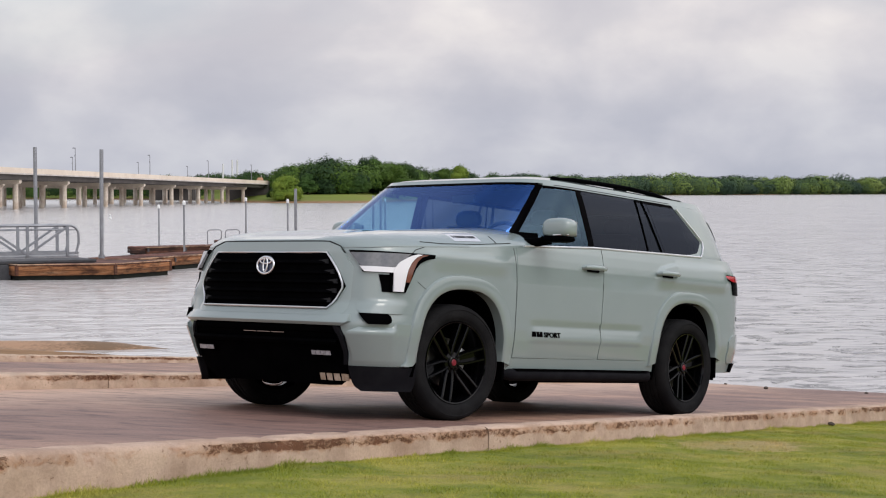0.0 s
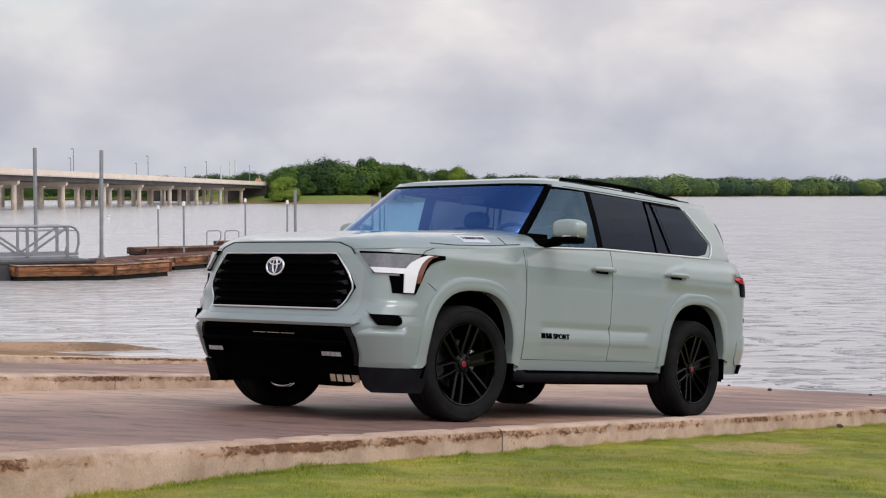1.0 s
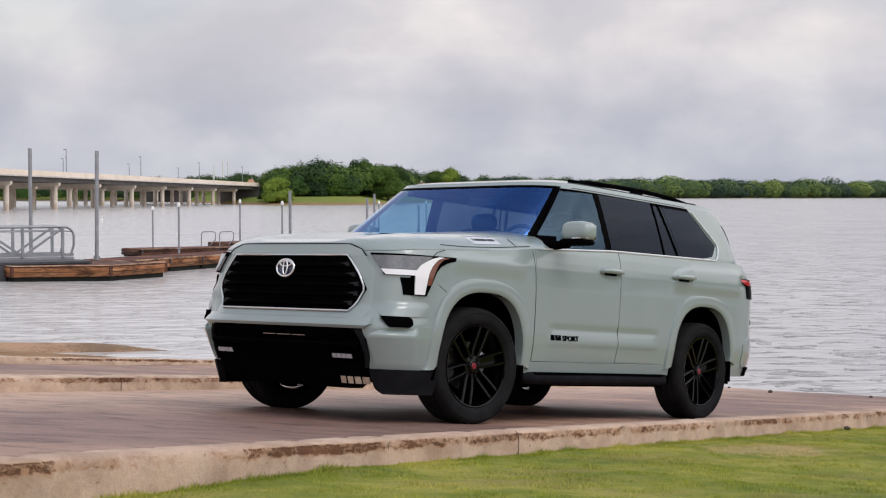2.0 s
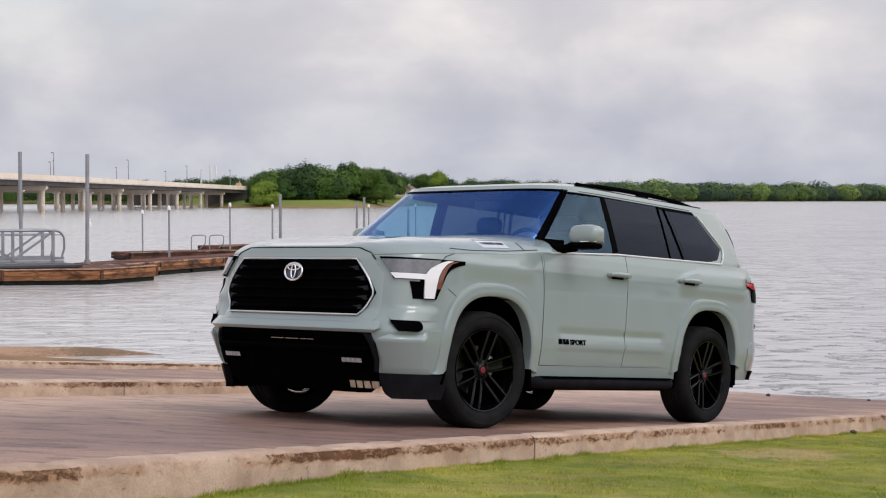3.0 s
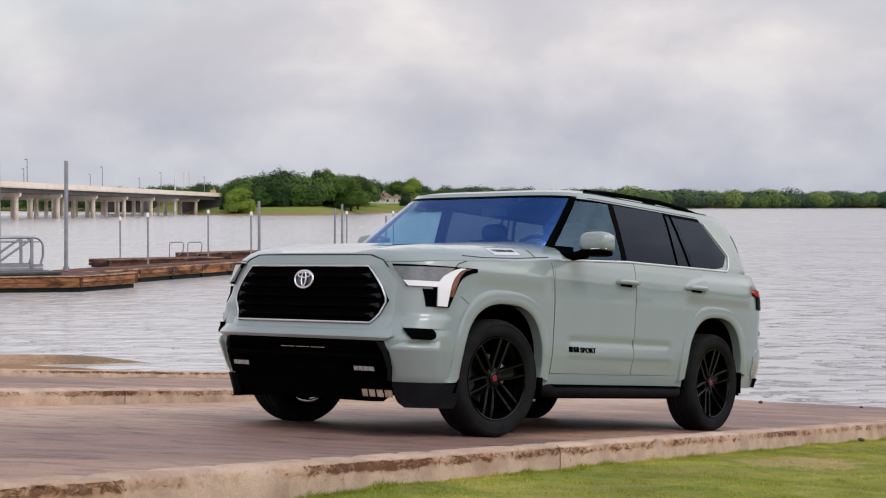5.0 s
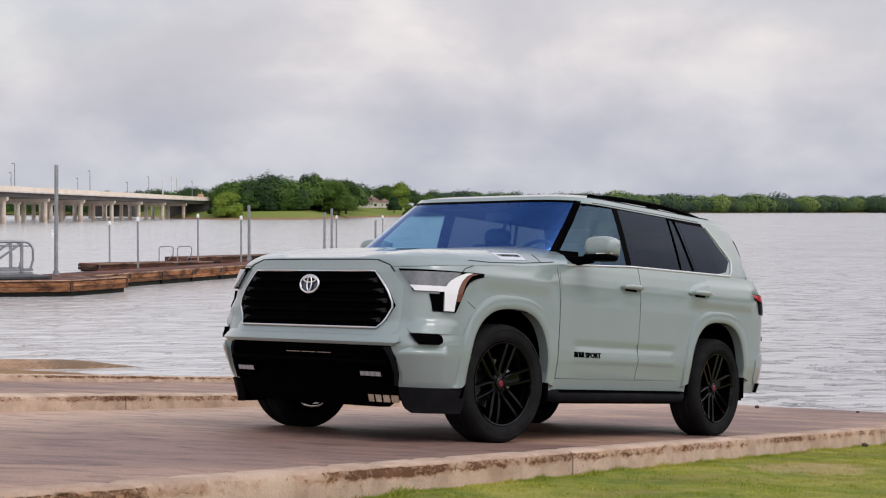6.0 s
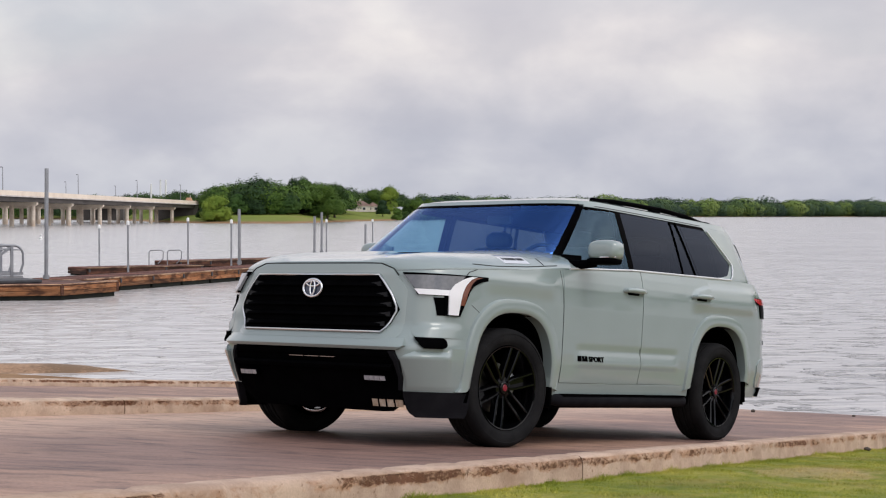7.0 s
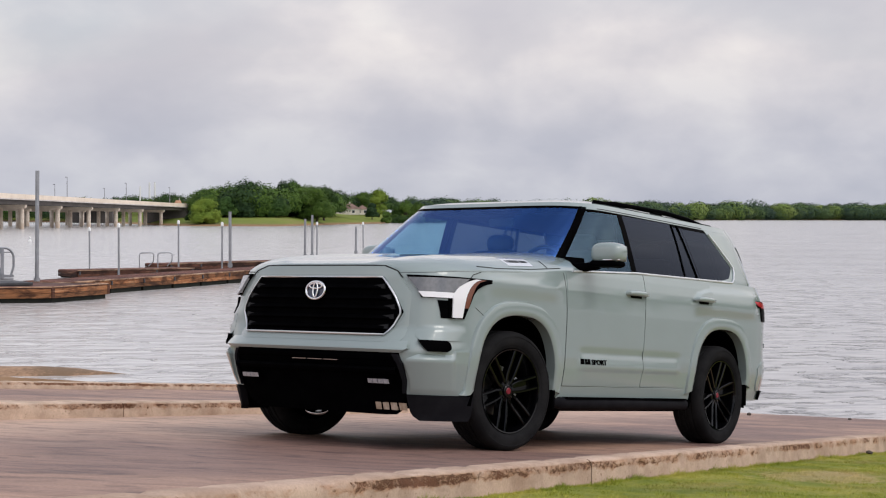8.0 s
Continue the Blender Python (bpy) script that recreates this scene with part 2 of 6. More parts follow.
def ramp_material():
    m = mat("boat_ramp_concrete", (0.2, 0.15, 0.13), 0.58)
    n, l, b = nodes_of(m)
    co = n.new("ShaderNodeTexCoord").outputs["Object"]
    streak = noise_node(n, l, co, 1.0, 9, 0.66, 0.8, (1.1, 4.5, 1.0), 55)
    big = noise_node(n, l, co, 0.4, 4, 0.55, 0.3, (0.6, 1.6, 1.0), 45)
    fine = noise_node(n, l, co, 55, 3)
    groove = noise_node(n, l, co, 1.0, 6, 0.62, 0.5, (1.6, 13.0, 1.0), 58)
    blotch = noise_node(n, l, co, 2.6, 7, 0.7, 0.6, (1.0, 2.0, 1.0), 55)
    col = ramp_node(n, l, streak, [(0.28, (0.19, 0.112, 0.092)), (0.45, (0.29, 0.168, 0.132)), (0.6, (0.365, 0.215, 0.165)), (0.75, (0.47, 0.285, 0.215))])
    sand = ramp_node(n, l, big, [(0.44, (0, 0, 0)), (0.60, (0.8, 0.8, 0.8))])
    col = mix_node(n, l, sand, col, (0.64, 0.385, 0.26))
    # sand swept against the second kerb
    sep = n.new("ShaderNodeSeparateXYZ")
    l.new(co, sep.inputs[0])
    gap = math_node(n, l, "SUBTRACT", math_node(n, l, "MULTIPLY_ADD", sep.outputs[0], 0.165, 3.36), sep.outputs[1])
    drift = ramp_node(n, l, math_node(n, l, "MULTIPLY_ADD", streak, 0.8, math_node(n, l, "MULTIPLY", gap, 0.24)), [(0.0, (0, 0, 0)), (0.14, (0, 0, 0)), (0.36, (0.92,) * 3), (0.60, (0.75,) * 3), (1.0, (0, 0, 0))])
    col = mix_node(n, l, drift, col, (0.82, 0.55, 0.39))
    dark = ramp_node(n, l, groove, [(0.31, (0.30, 0.30, 0.33)), (0.385, (0.88, 0.87, 0.88)), (0.5, (1, 1, 1)), (0.68, (1.10, 1.08, 1.06))])
    col = mix_node(n, l, 1.0, col, dark, "MULTIPLY")
    col = mix_node(n, l, 1.0, col, ramp_node(n, l, blotch, [(0.36, (0.50, 0.48, 0.51)), (0.50, (1, 1, 1))]), "MULTIPLY")
    grain = ramp_node(n, l, fine, [(0.3, (0.72, 0.72, 0.72)), (0.7, (1.03, 1.03, 1.03))])
    col = mix_node(n, l, 1.0, mix_node(n, l, 1.0, col, grain, "MULTIPLY"), (0.84, 0.85, 0.87), "MULTIPLY")
    l.new(col, b.inputs["Base Color"])
    nb = bump_node(n, l, groove, 0.6, 0.014)
    l.new(bump_node(n, l, fine, 0.35, 0.004, nb), b.inputs["Normal"])
    return m


def kerb_material(name, pale, tan, height, amount):
    """Old concrete: pale face, a spalled brown band under the top edge with dark pits."""
    m = mat(name, pale, 0.9)
    n, l, b = nodes_of(m)
    co = n.new("ShaderNodeTexCoord").outputs["Object"]
    big = noise_node(n, l, co, 1.6, 6, 0.62, 0.3)
    wear = noise_node(n, l, co, 0.75, 3, 0.5)
    rough_n = noise_node(n, l, co, 7.5, 9, 0.74, 0.5, (0.75, 0.75, 1.3))
    pits = noise_node(n, l, co, 26.0, 6, 0.7, 0.6, (0.7, 0.7, 1.2))
    fine = noise_node(n, l, co, 90, 3)
    sep = n.new("ShaderNodeSeparateXYZ")
    l.new(co, sep.inputs[0])
    col = ramp_node(n, l, big, [(0.3, tan), (0.52, pale), (0.75, tuple(min(0.85, 1.14 * q) for q in pale))])
    zz = math_node(n, l, "MULTIPLY_ADD", rough_n, 0.05, math_node(n, l, "SUBTRACT", sep.outputs[2], 0.025))
    band = ramp_node(n, l, math_node(n, l, "DIVIDE", zz, height), [(0.30, (0, 0, 0)), (0.62, (1, 1, 1)), (0.86, (1, 1, 1)), (0.97, (0.25,) * 3)])
    presence = math_node(n, l, "MULTIPLY_ADD", wear, 0.55, amount)
    push = math_node(n, l, "MULTIPLY", band, presence)
    halo = ramp_node(n, l, math_node(n, l, "MULTIPLY_ADD", rough_n, 0.9, push), [(0.66, (0, 0, 0)), (0.80, (0.8,) * 3)])
    pit = ramp_node(n, l, math_node(n, l, "ADD", math_node(n, l, "MULTIPLY_ADD", pits, 0.55, math_node(n, l, "MULTIPLY", rough_n, 0.5)), push), [(0.84, (0, 0, 0)), (0.93, (1, 1, 1))])
    col = mix_node(n, l, halo, col, (0.40, 0.215, 0.115))
    col = mix_node(n, l, pit, col, (0.15, 0.062, 0.028))
    speck = noise_node(n, l, co, 34.0, 4, 0.65, 0.3)
    col = mix_node(n, l, ramp_node(n, l, speck, [(0.63, (0, 0, 0)), (0.70, (0.7,) * 3)]), col, (0.22, 0.12, 0.07))
    col = mix_node(n, l, 1.0, col, ramp_node(n, l, noise_node(n, l, co, 5.0, 5, 0.65), [(0.36, (0.80, 0.77, 0.75)), (0.6, (1.04, 1.03, 1.02))]), "MULTIPLY")
    col = mix_node(n, l, 1.0, col, ramp_node(n, l, fine, [(0.3, (0.9,) * 3), (0.7, (1.06,) * 3)]), "MULTIPLY")
    l.new(col, b.inputs["Base Color"])
    nb = bump_node(n, l, math_node(n, l, "MULTIPLY", pit, -1.0), 0.8, 0.012)
    nb = bump_node(n, l, rough_n, 0.5, 0.012, nb)
    l.new(bump_node(n, l, fine, 0.3, 0.003, nb), b.inputs["Normal"])
    return m


def water_material():
    m = mat("lake_water", (0.05, 0.05, 0.045), 0.15)
    n, l, b = nodes_of(m)
    b.inputs["IOR"].default_value = 1.4
    co = n.new("ShaderNodeTexCoord").outputs["Object"]
    swell = noise_node(n, l, co, 0.8, 2, 0.5, 0.4, (1.6, 0.8, 1.0), -40)
    chop = noise_node(n, l, co, 1.5, 3.5, 0.55, 0.7, (1.3, 0.7, 1.0), -42)
    crest = ramp_node(n, l, chop, [(0.55, (0, 0, 0)), (0.62, (0.35,) * 3), (0.72, (1, 1, 1))])
    # the bay behind the docks lies calmer than the open lake
    sep = n.new("ShaderNodeSeparateXYZ")
    l.new(co, sep.inputs[0])
    calm = n.new("ShaderNodeMapRange")
    l.new(math_node(n, l, "MULTIPLY_ADD", sep.outputs[0], -0.9, sep.outputs[1]), calm.inputs[0])
    for key, v in (("From Min", -8.0), ("From Max", 8.0), ("To Min", 1.0), ("To Max", 0.4)):
        calm.inputs[key].default_value = v
    crest = math_node(n, l, "MULTIPLY", crest, calm.outputs[0])
    far = noise_node(n, l, co, 0.05, 6, 0.6, 0.2, (2.0, 1.0, 1.0), -40)
    nb = bump_node(n, l, far, 0.25, 0.5)
    nb = bump_node(n, l, swell, 0.8, 0.11, nb)
    l.new(bump_node(n, l, crest, 1.0, 0.36, nb), b.inputs["Normal"])
    murk = noise_node(n, l, co, 0.12, 4)
    open_lake = ramp_node(n, l, murk, [(0.3, (0.44, 0.42, 0.41)), (0.7, (0.56, 0.535, 0.52))])
    # sky brightness on the bay is painted in as a paler base colour
    bay_sheen = math_node(n, l, "MULTIPLY_ADD", calm.outputs[0], -1.5, 1.5)
    l.new(mix_node(n, l, bay_sheen, open_lake, (0.645, 0.62, 0.60)), b.inputs["Base Color"])
    return m


def land_material():
    m = mat("lake_land", (0.1, 0.14, 0.03), 0.95, spec=0.1)
    n, l, b = nodes_of(m)
    co = n.new("ShaderNodeTexCoord").outputs["Object"]
    sep = n.new("ShaderNodeSeparateXYZ")
    l.new(co, sep.inputs[0])
    big = noise_node(n, l, co, 0.02, 5, 0.6)
    grass = ramp_node(n, l, big, [(0.35, (0.13, 0.175, 0.035)), (0.6, (0.20, 0.235, 0.05)), (0.75, (0.24, 0.22, 0.08))])
    edge = noise_node(n, l, co, 0.6, 5, 0.6)
    wet = n.new("ShaderNodeMath")
    wet.operation = "MULTIPLY_ADD"
    l.new(edge, wet.inputs[0])
    wet.inputs[1].default_value = -0.6
    l.new(sep.outputs[2], wet.inputs[2])
    rng = n.new("ShaderNodeMapRange")
    l.new(wet.outputs[0], rng.inputs[0])
    rng.inputs["From Min"].default_value, rng.inputs["From Max"].default_value = -1.3, -0.75
    soil = ramp_node(n, l, edge, [(0.35, (0.22, 0.125, 0.065)), (0.65, (0.36, 0.23, 0.13))])
    l.new(mix_node(n, l, rng.outputs[0], soil, grass), b.inputs["Base Color"])
    l.new(bump_node(n, l, edge, 0.4, 0.06), b.inputs["Normal"])
    return m


def lawn_material(name, blade):
    m = mat(name, (0.1, 0.15, 0.02), 0.75, spec=0.25)
    n, l, b = nodes_of(m)
    co = n.new("ShaderNodeTexCoord").outputs["Object"]
    big = noise_node(n, l, co, 1.1, 5, 0.62, 0.3)
    small = noise_node(n, l, co, 7.0, 4, 0.6)
    col = ramp_node(n, l, math_node(n, l, "MULTIPLY_ADD", small, 0.4, math_node(n, l, "MULTIPLY", big, 0.8)), [(0.42, (0.165, 0.225, 0.026)), (0.58, (0.295, 0.335, 0.043)), (0.72, (0.45, 0.43, 0.09))])
    # the worn straw-coloured patch, and fainter ones
    sep = n.new("ShaderNodeSeparateXYZ")
    l.new(co, sep.inputs[0])
    dx = math_node(n, l, "MULTIPLY", math_node(n, l, "ADD", sep.outputs[0], 1.5), 1.45)
    dy = math_node(n, l, "MULTIPLY", math_node(n, l, "ADD", sep.outputs[1], 3.22), 2.6)
    away = math_node(n, l, "SQRT", math_node(n, l, "ADD", math_node(n, l, "MULTIPLY", dx, dx), math_node(n, l, "MULTIPLY", dy, dy)))
    worn = ramp_node(n, l, math_node(n, l, "MULTIPLY_ADD", small, -1.8, math_node(n, l, "ADD", math_node(n, l, "ADD", away, 0.45), math_node(n, l, "MULTIPLY", big, -0.5))), [(0.0, (0.62,) * 3), (0.22, (0, 0, 0))])
    dry = noise_node(n, l, co, 0.8, 5, 0.65, 0.3, (1.0, 2.2, 1.0), 8)
    faint = ramp_node(n, l, dry, [(0.50, (0, 0, 0)), (0.68, (0.6,) * 3)])
    col = mix_node(n, l, faint, col, (0.44, 0.34, 0.14))
    col = mix_node(n, l, worn, col, (0.62, 0.47, 0.26))
    if blade:
        geo = n.new("ShaderNodeNewGeometry").outputs["Random Per Island"]
        col = mix_node(n, l, 1.0, col, ramp_node(n, l, geo, [(0.0, (0.72, 0.76, 0.7)), (0.8, (1.15, 1.12, 1.05)), (1.0, (1.5, 1.32, 1.5))]), "MULTIPLY")
    else:
        fine = noise_node(n, l, co, 60, 4, 0.7)
        col = mix_node(n, l, 1.0, col, ramp_node(n, l, fine, [(0.3, (0.55, 0.55, 0.5)), (0.7, (0.95, 0.92, 0.85))]), "MULTIPLY")
        l.new(bump_node(n, l, fine, 0.8, 0.02), b.inputs["Normal"])
    l.new(col, b.inputs["Base Color"])
    return m


RAMPMAT, WATERMAT, LANDMAT = ramp_material(), water_material(), land_material()
KERBMATS = [kerb_material("weathered_lawn_kerb", (0.55, 0.405, 0.31), (0.41, 0.28, 0.20), 0.12, 0.045),
            kerb_material("weathered_lane_kerb", (0.62, 0.475, 0.36), (0.46, 0.32, 0.23), 0.13, 0.03),
            kerb_material("weathered_far_kerb", (0.54, 0.41, 0.31), (0.40, 0.27, 0.19), 0.09, 0.06)]
LAWNMAT, BLADEMAT = lawn_material("lawn_turf", False), lawn_material("grass_blades", True)


def wood_material(name, fresh, dark, pale, worn=0.5):
    """Outdoor timber: grain along the board, dark wet stains, pale worn streaks."""
    m = mat(name, fresh, 0.78, spec=0.3)
    n, l, b = nodes_of(m)
    co = n.new("ShaderNodeTexCoord").outputs["Object"]
    grain = noise_node(n, l, co, 1.0, 6, 0.65, 0.4, (2.0, 2.0, 26.0))
    stain = noise_node(n, l, co, 1.1, 6, 0.66, 0.6, (1.0, 1.0, 2.5))
    streak = noise_node(n, l, co, 1.0, 5, 0.6, 0.3, (0.9, 0.9, 14.0))
    col = ramp_node(n, l, grain, [(0.32, dark), (0.52, fresh), (0.72, tuple(min(1, 1.35 * q) for q in fresh))])
    col = mix_node(n, l, ramp_node(n, l, streak, [(0.60 - 0.1 * worn, (0, 0, 0)), (0.70, (0.8,) * 3)]), col, pale)
    col = mix_node(n, l, ramp_node(n, l, stain, [(0.47, (0, 0, 0)), (0.60, (0.85,) * 3)]), col, tuple(0.6 * q for q in dark))
    each = n.new("ShaderNodeObjectInfo").outputs["Random"]
    col = mix_node(n, l, 1.0, col, ramp_node(n, l, each, [(0.0, (0.5,) * 3), (1.0, (1.35, 1.3, 1.25))]), "MULTIPLY")
    l.new(col, b.inputs["Base Color"])
    l.new(bump_node(n, l, grain, 0.6, 0.01), b.inputs["Normal"])
    return m


FASCIA = wood_material("stained_timber", (0.32, 0.14, 0.06), (0.09, 0.035, 0.018), (0.50, 0.32, 0.19), 0.4)
FASCIADARK = wood_material("dark_timber", (0.10, 0.042, 0.026), (0.04, 0.018, 0.012), (0.26, 0.15, 0.10), 0.2)
EDGEBOARD = wood_material("weathered_edge_board", (0.45, 0.29, 0.185), (0.17, 0.08, 0.05), (0.62, 0.48, 0.36), 0.8)
DECK = wood_material("deck_boards", (0.24, 0.11, 0.085), (0.12, 0.055, 0.042), (0.34, 0.21, 0.17), 0.3)

# ---- mesh helpers ----


class Geo:
    """Vertices and faces of one mesh."""

    def __init__(self):
        self.v, self.f = [], []

    def add(self, verts, faces):
        k = len(self.v)
        self.v += [tuple(p) for p in verts]
        self.f += [tuple(i + k for i in q) for q in faces]
        return self

    def box(self, c, s, m=None):
        x, y, z = (0.5 * q for q in s)
        p = [Vector((c[0] + a * x, c[1] + b * y, c[2] + d * z)) for d in (-1, 1) for a, b in ((-1, -1), (1, -1), (1, 1), (-1, 1))]
        if m:
            p = [m @ q for q in p]
        return self.add(p, [(3, 2, 1, 0), (4, 5, 6, 7), (0, 1, 5, 4), (1, 2, 6, 5), (2, 3, 7, 6), (3, 0, 4, 7)])

    def beam(self, a, b, w, h, up=(0, 0, 1)):
        """A square bar from a to b."""
        a, b = Vector(a), Vector(b)
        d = (b - a).normalized()
        s = d.cross(Vector(up))
        s = s.normalized() if s.length > 1e-4 else Vector((1, 0, 0))
        t = s.cross(d)
        p = [e + s * i * w / 2 + t * j * h / 2 for e in (a, b) for i, j in ((-1, -1), (1, -1), (1, 1), (-1, 1))]
        return self.add(p, [(0, 1, 2, 3), (7, 6, 5, 4), (0, 4, 5, 1), (1, 5, 6, 2), (2, 6, 7, 3), (3, 7, 4, 0)])

    def tube(self, path, r, sides=8, closed=False, caps=True):
        path = [Vector(p) for p in path]
        n, rings = len(path), []
        rs = r if isinstance(r, (list, tuple)) else [r] * n
        up = None
        for i, p in enumerate(path):
            d = (path[(i + 1) % n] - path[i - 1]) if closed else (path[min(i + 1, n - 1)] - path[max(i - 1, 0)])
            d.normalize()
            if up is None:
                up = Vector((0, 0, 1)) if abs(d.z) < 0.9 else Vector((1, 0, 0))
            s = d.cross(up).normalized()
            up = s.cross(d)
            rings.append([p + (s * math.cos(2 * math.pi * k / sides) + up * math.sin(2 * math.pi * k / sides)) * rs[i] for k in range(sides)])
        f = []
        for i in range(n if closed else n - 1):
            j = (i + 1) % n
            f += [(i * sides + k, i * sides + (k + 1) % sides, j * sides + (k + 1) % sides, j * sides + k) for k in range(sides)]
        if caps and not closed:
            f += [tuple(range(sides))[::-1], tuple((n - 1) * sides + k for k in range(sides))]
        return self.add([p for q in rings for p in q], f)

    def grid(self, fn, nu, nv, skip=None):
        """fn(i/nu, j/nv) on a grid."""
        p = [fn(i / nu, j / nv) for i in range(nu + 1) for j in range(nv + 1)]
        f = []
        for i in range(nu):
            for j in range(nv):
                q = (i * (nv + 1) + j, (i + 1) * (nv + 1) + j, (i + 1) * (nv + 1) + j + 1, i * (nv + 1) + j + 1)
                if not skip or not skip(sum((Vector(p[k]) for k in q), Vector()) / 4):
                    f.append(q)
        return self.add(p, f)

    def lathe(self, prof, sides=48, m=None):
        """Profile of (radius, height) turned about the y axis."""
        p = [Vector((r * math.cos(2 * math.pi * k / sides), h, r * math.sin(2 * math.pi * k / sides))) for r, h in prof for k in range(sides)]
        if m:
            p = [m @ q for q in p]
        return self.add(p, [(i * sides + k, i * sides + (k + 1) % sides, (i + 1) * sides + (k + 1) % sides, (i + 1) * sides + k)
                            for i in range(len(prof) - 1) for k in range(sides)])


def put(name, g, material, parent=None, label="", smooth=None, bevel=0.0, m=None):
    """Links a Geo as one mesh object. smooth: the angle in degrees up to which edges are shaded round."""
    me = bpy.data.meshes.new(name)
    me.from_pydata([tuple(q) for q in g.v], [], g.f)
    me.materials.append(material)
    if smooth:
        bm = bmesh.new()
        bm.from_mesh(me)
        bmesh.ops.remove_doubles(bm, verts=bm.verts, dist=1e-5)
        bmesh.ops.recalc_face_normals(bm, faces=bm.faces)
        for e in bm.edges:
            e.smooth = len(e.link_faces) == 2 and e.calc_face_angle(0) < radians(smooth)
        for q in bm.faces:
            q.smooth = True
        bm.to_mesh(me)
        bm.free()
    ob = new(name, me)
    if bevel:
        md = ob.modifiers.new("bevel", "BEVEL")
        md.width, md.segments, md.limit_method = bevel, 2, "ANGLE"
    if parent:
        ob.parent = parent
    if m:
        ob.matrix_basis = m
    if label:
        ob["label"] = label
    return ob


part = put


def empty(name, m=None, **tags):
    ob = new(name)
    ob.empty_display_size = 0.2
    if m:
        ob.matrix_basis = m
    return tagged(ob, **tags)


RAMP = pose(0, 0, 0, -1.25, 5.54, 0)  # the slope on which the car stands
WATER_Z = -1.27


def ramp_z(x, y):
    nrm = RAMP.to_3x3() @ Vector((0, 0, 1))
    return -(nrm.x * x + nrm.y * y) / nrm.z


def fbm(x, y, z=0.0, octs=4):
    return noise.fractal(Vector((x, y, z)), 1.0, 2.0, octs)


# ---- ground, lake, ramp ----
EYE = (-10.4, -8.0)
SHORE_AZ = [0, 20, 24, 30, 36, 37.6, 39, 42.7, 45.9, 47.2, 48.5, 52, 58, 75]
SHORE_R = [1500, 1520, 1480, 1280, 1200, 1100, 640, 450, 455, 500, 620, 760, 800, 800]


def shore(az):
    return float(np.interp(az, SHORE_AZ, SHORE_R))


def land_z(x, y):
    """Height of the one sheet of ground: near bank, lake bed and far shores."""
    near = min(ramp_z(x, y) - 0.05, 1.6 + 0.1 * fbm(x * 0.05, y * 0.05))
    dx, dy = x - EYE[0], y - EYE[1]
    r, az = math.hypot(dx, dy), math.degrees(math.atan2(dy, dx))
    far = -5.0
    if -20 < az < 95 and r > 200:
        d = r - shore(min(75, max(0, az))) - 6 * fbm(x * 0.02, y * 0.02)
        far = WATER_Z + max(-5, min(d * 0.05, 1.0 + 0.022 * d, 5 + 0.3 * fbm(x * 0.01, y * 0.01)))
    return max(near, far, -5.0)


def build_ground():
    azs = sorted(set([*range(-180, 0, 6), *[q * 0.5 for q in range(0, 150)], *range(75, 180, 6)]))
    rs = [0.0] + [1.2 * 1.055 ** k for k in range(156)]
    g = Geo()
    n = len(azs)
    for r in rs:
        for a in azs:
            x, y = EYE[0] + r * math.cos(radians(a)), EYE[1] + r * math.sin(radians(a))
            g.v.append((x, y, land_z(x, y)))
    for i in range(len(rs) - 1):
        for k in range(n):
            g.f.append((i * n + k, (i + 1) * n + k, (i + 1) * n + (k + 1) % n, i * n + (k + 1) % n))
    tagged(put("ground", g, LANDMAT, smooth=60), "grassy lake shore with bare brown soil at the waterline", "ground", kind="structure")


def build_water():
    g = Geo()
    xs = [7 + 1.0 * k for k in range(40)] + [47 * 1.09 ** k for k in range(1, 55)]
    ys = [-4000, -2000, -900, -400, -150, -60, -25] + [-12 + 1.5 * k for k in range(50)] + [64 * 1.1 ** k for k in range(1, 46)]
    for x in xs:
        for y in ys:
            near = max(0.0, 1 - max(x, y) / 80)
            g.v.append((x, y, WATER_Z + 0.02 * near * fbm(x * 0.5, y * 0.5)))
    m = len(ys)
    g.f = [(i * m + j, (i + 1) * m + j, (i + 1) * m + j + 1, i * m + j + 1) for i in range(len(xs) - 1) for j in range(m - 1)]
    tagged(put("water", g, WATERMAT, smooth=60), "pale grey lake water with small wind ripples", "lake", kind="structure")


LANES = [(-2.36, 0.148), (3.36, 0.165), (9.3, 0.17)]  # kerb lines on the slope: y = a + b x


def kerb_y(k, x):
    return LANES[k][0] + LANES[k][1] * x


def build_ramp():
    for k in range(3):
        g = Geo()

        def top(u, v):
            x = -16 + 38 * u
            a = kerb_y(k, x) + 0.02
            b = kerb_y(k + 1, x) + 0.02 if k < 2 else a + 3.6
            y = a + (b - a) * v
            z = 0.012 * fbm(x * 0.4, y * 0.4) + 0.004 * fbm(x * 3, y * 3)
            near = min(1, abs(x + 0) / 2.5) if abs(y) < 1.6 else 1
            return x, y, z * near - (0.10 * v if k == 2 else 0)
        g.grid(top, 190, 30)
        tagged(put("pavement_lane", g, RAMPMAT, smooth=60, m=RAMP), "brown-grey grooved concrete boat ramp lane sloping into the water", "boat ramp", group="boat ramp lanes", kind="structure")


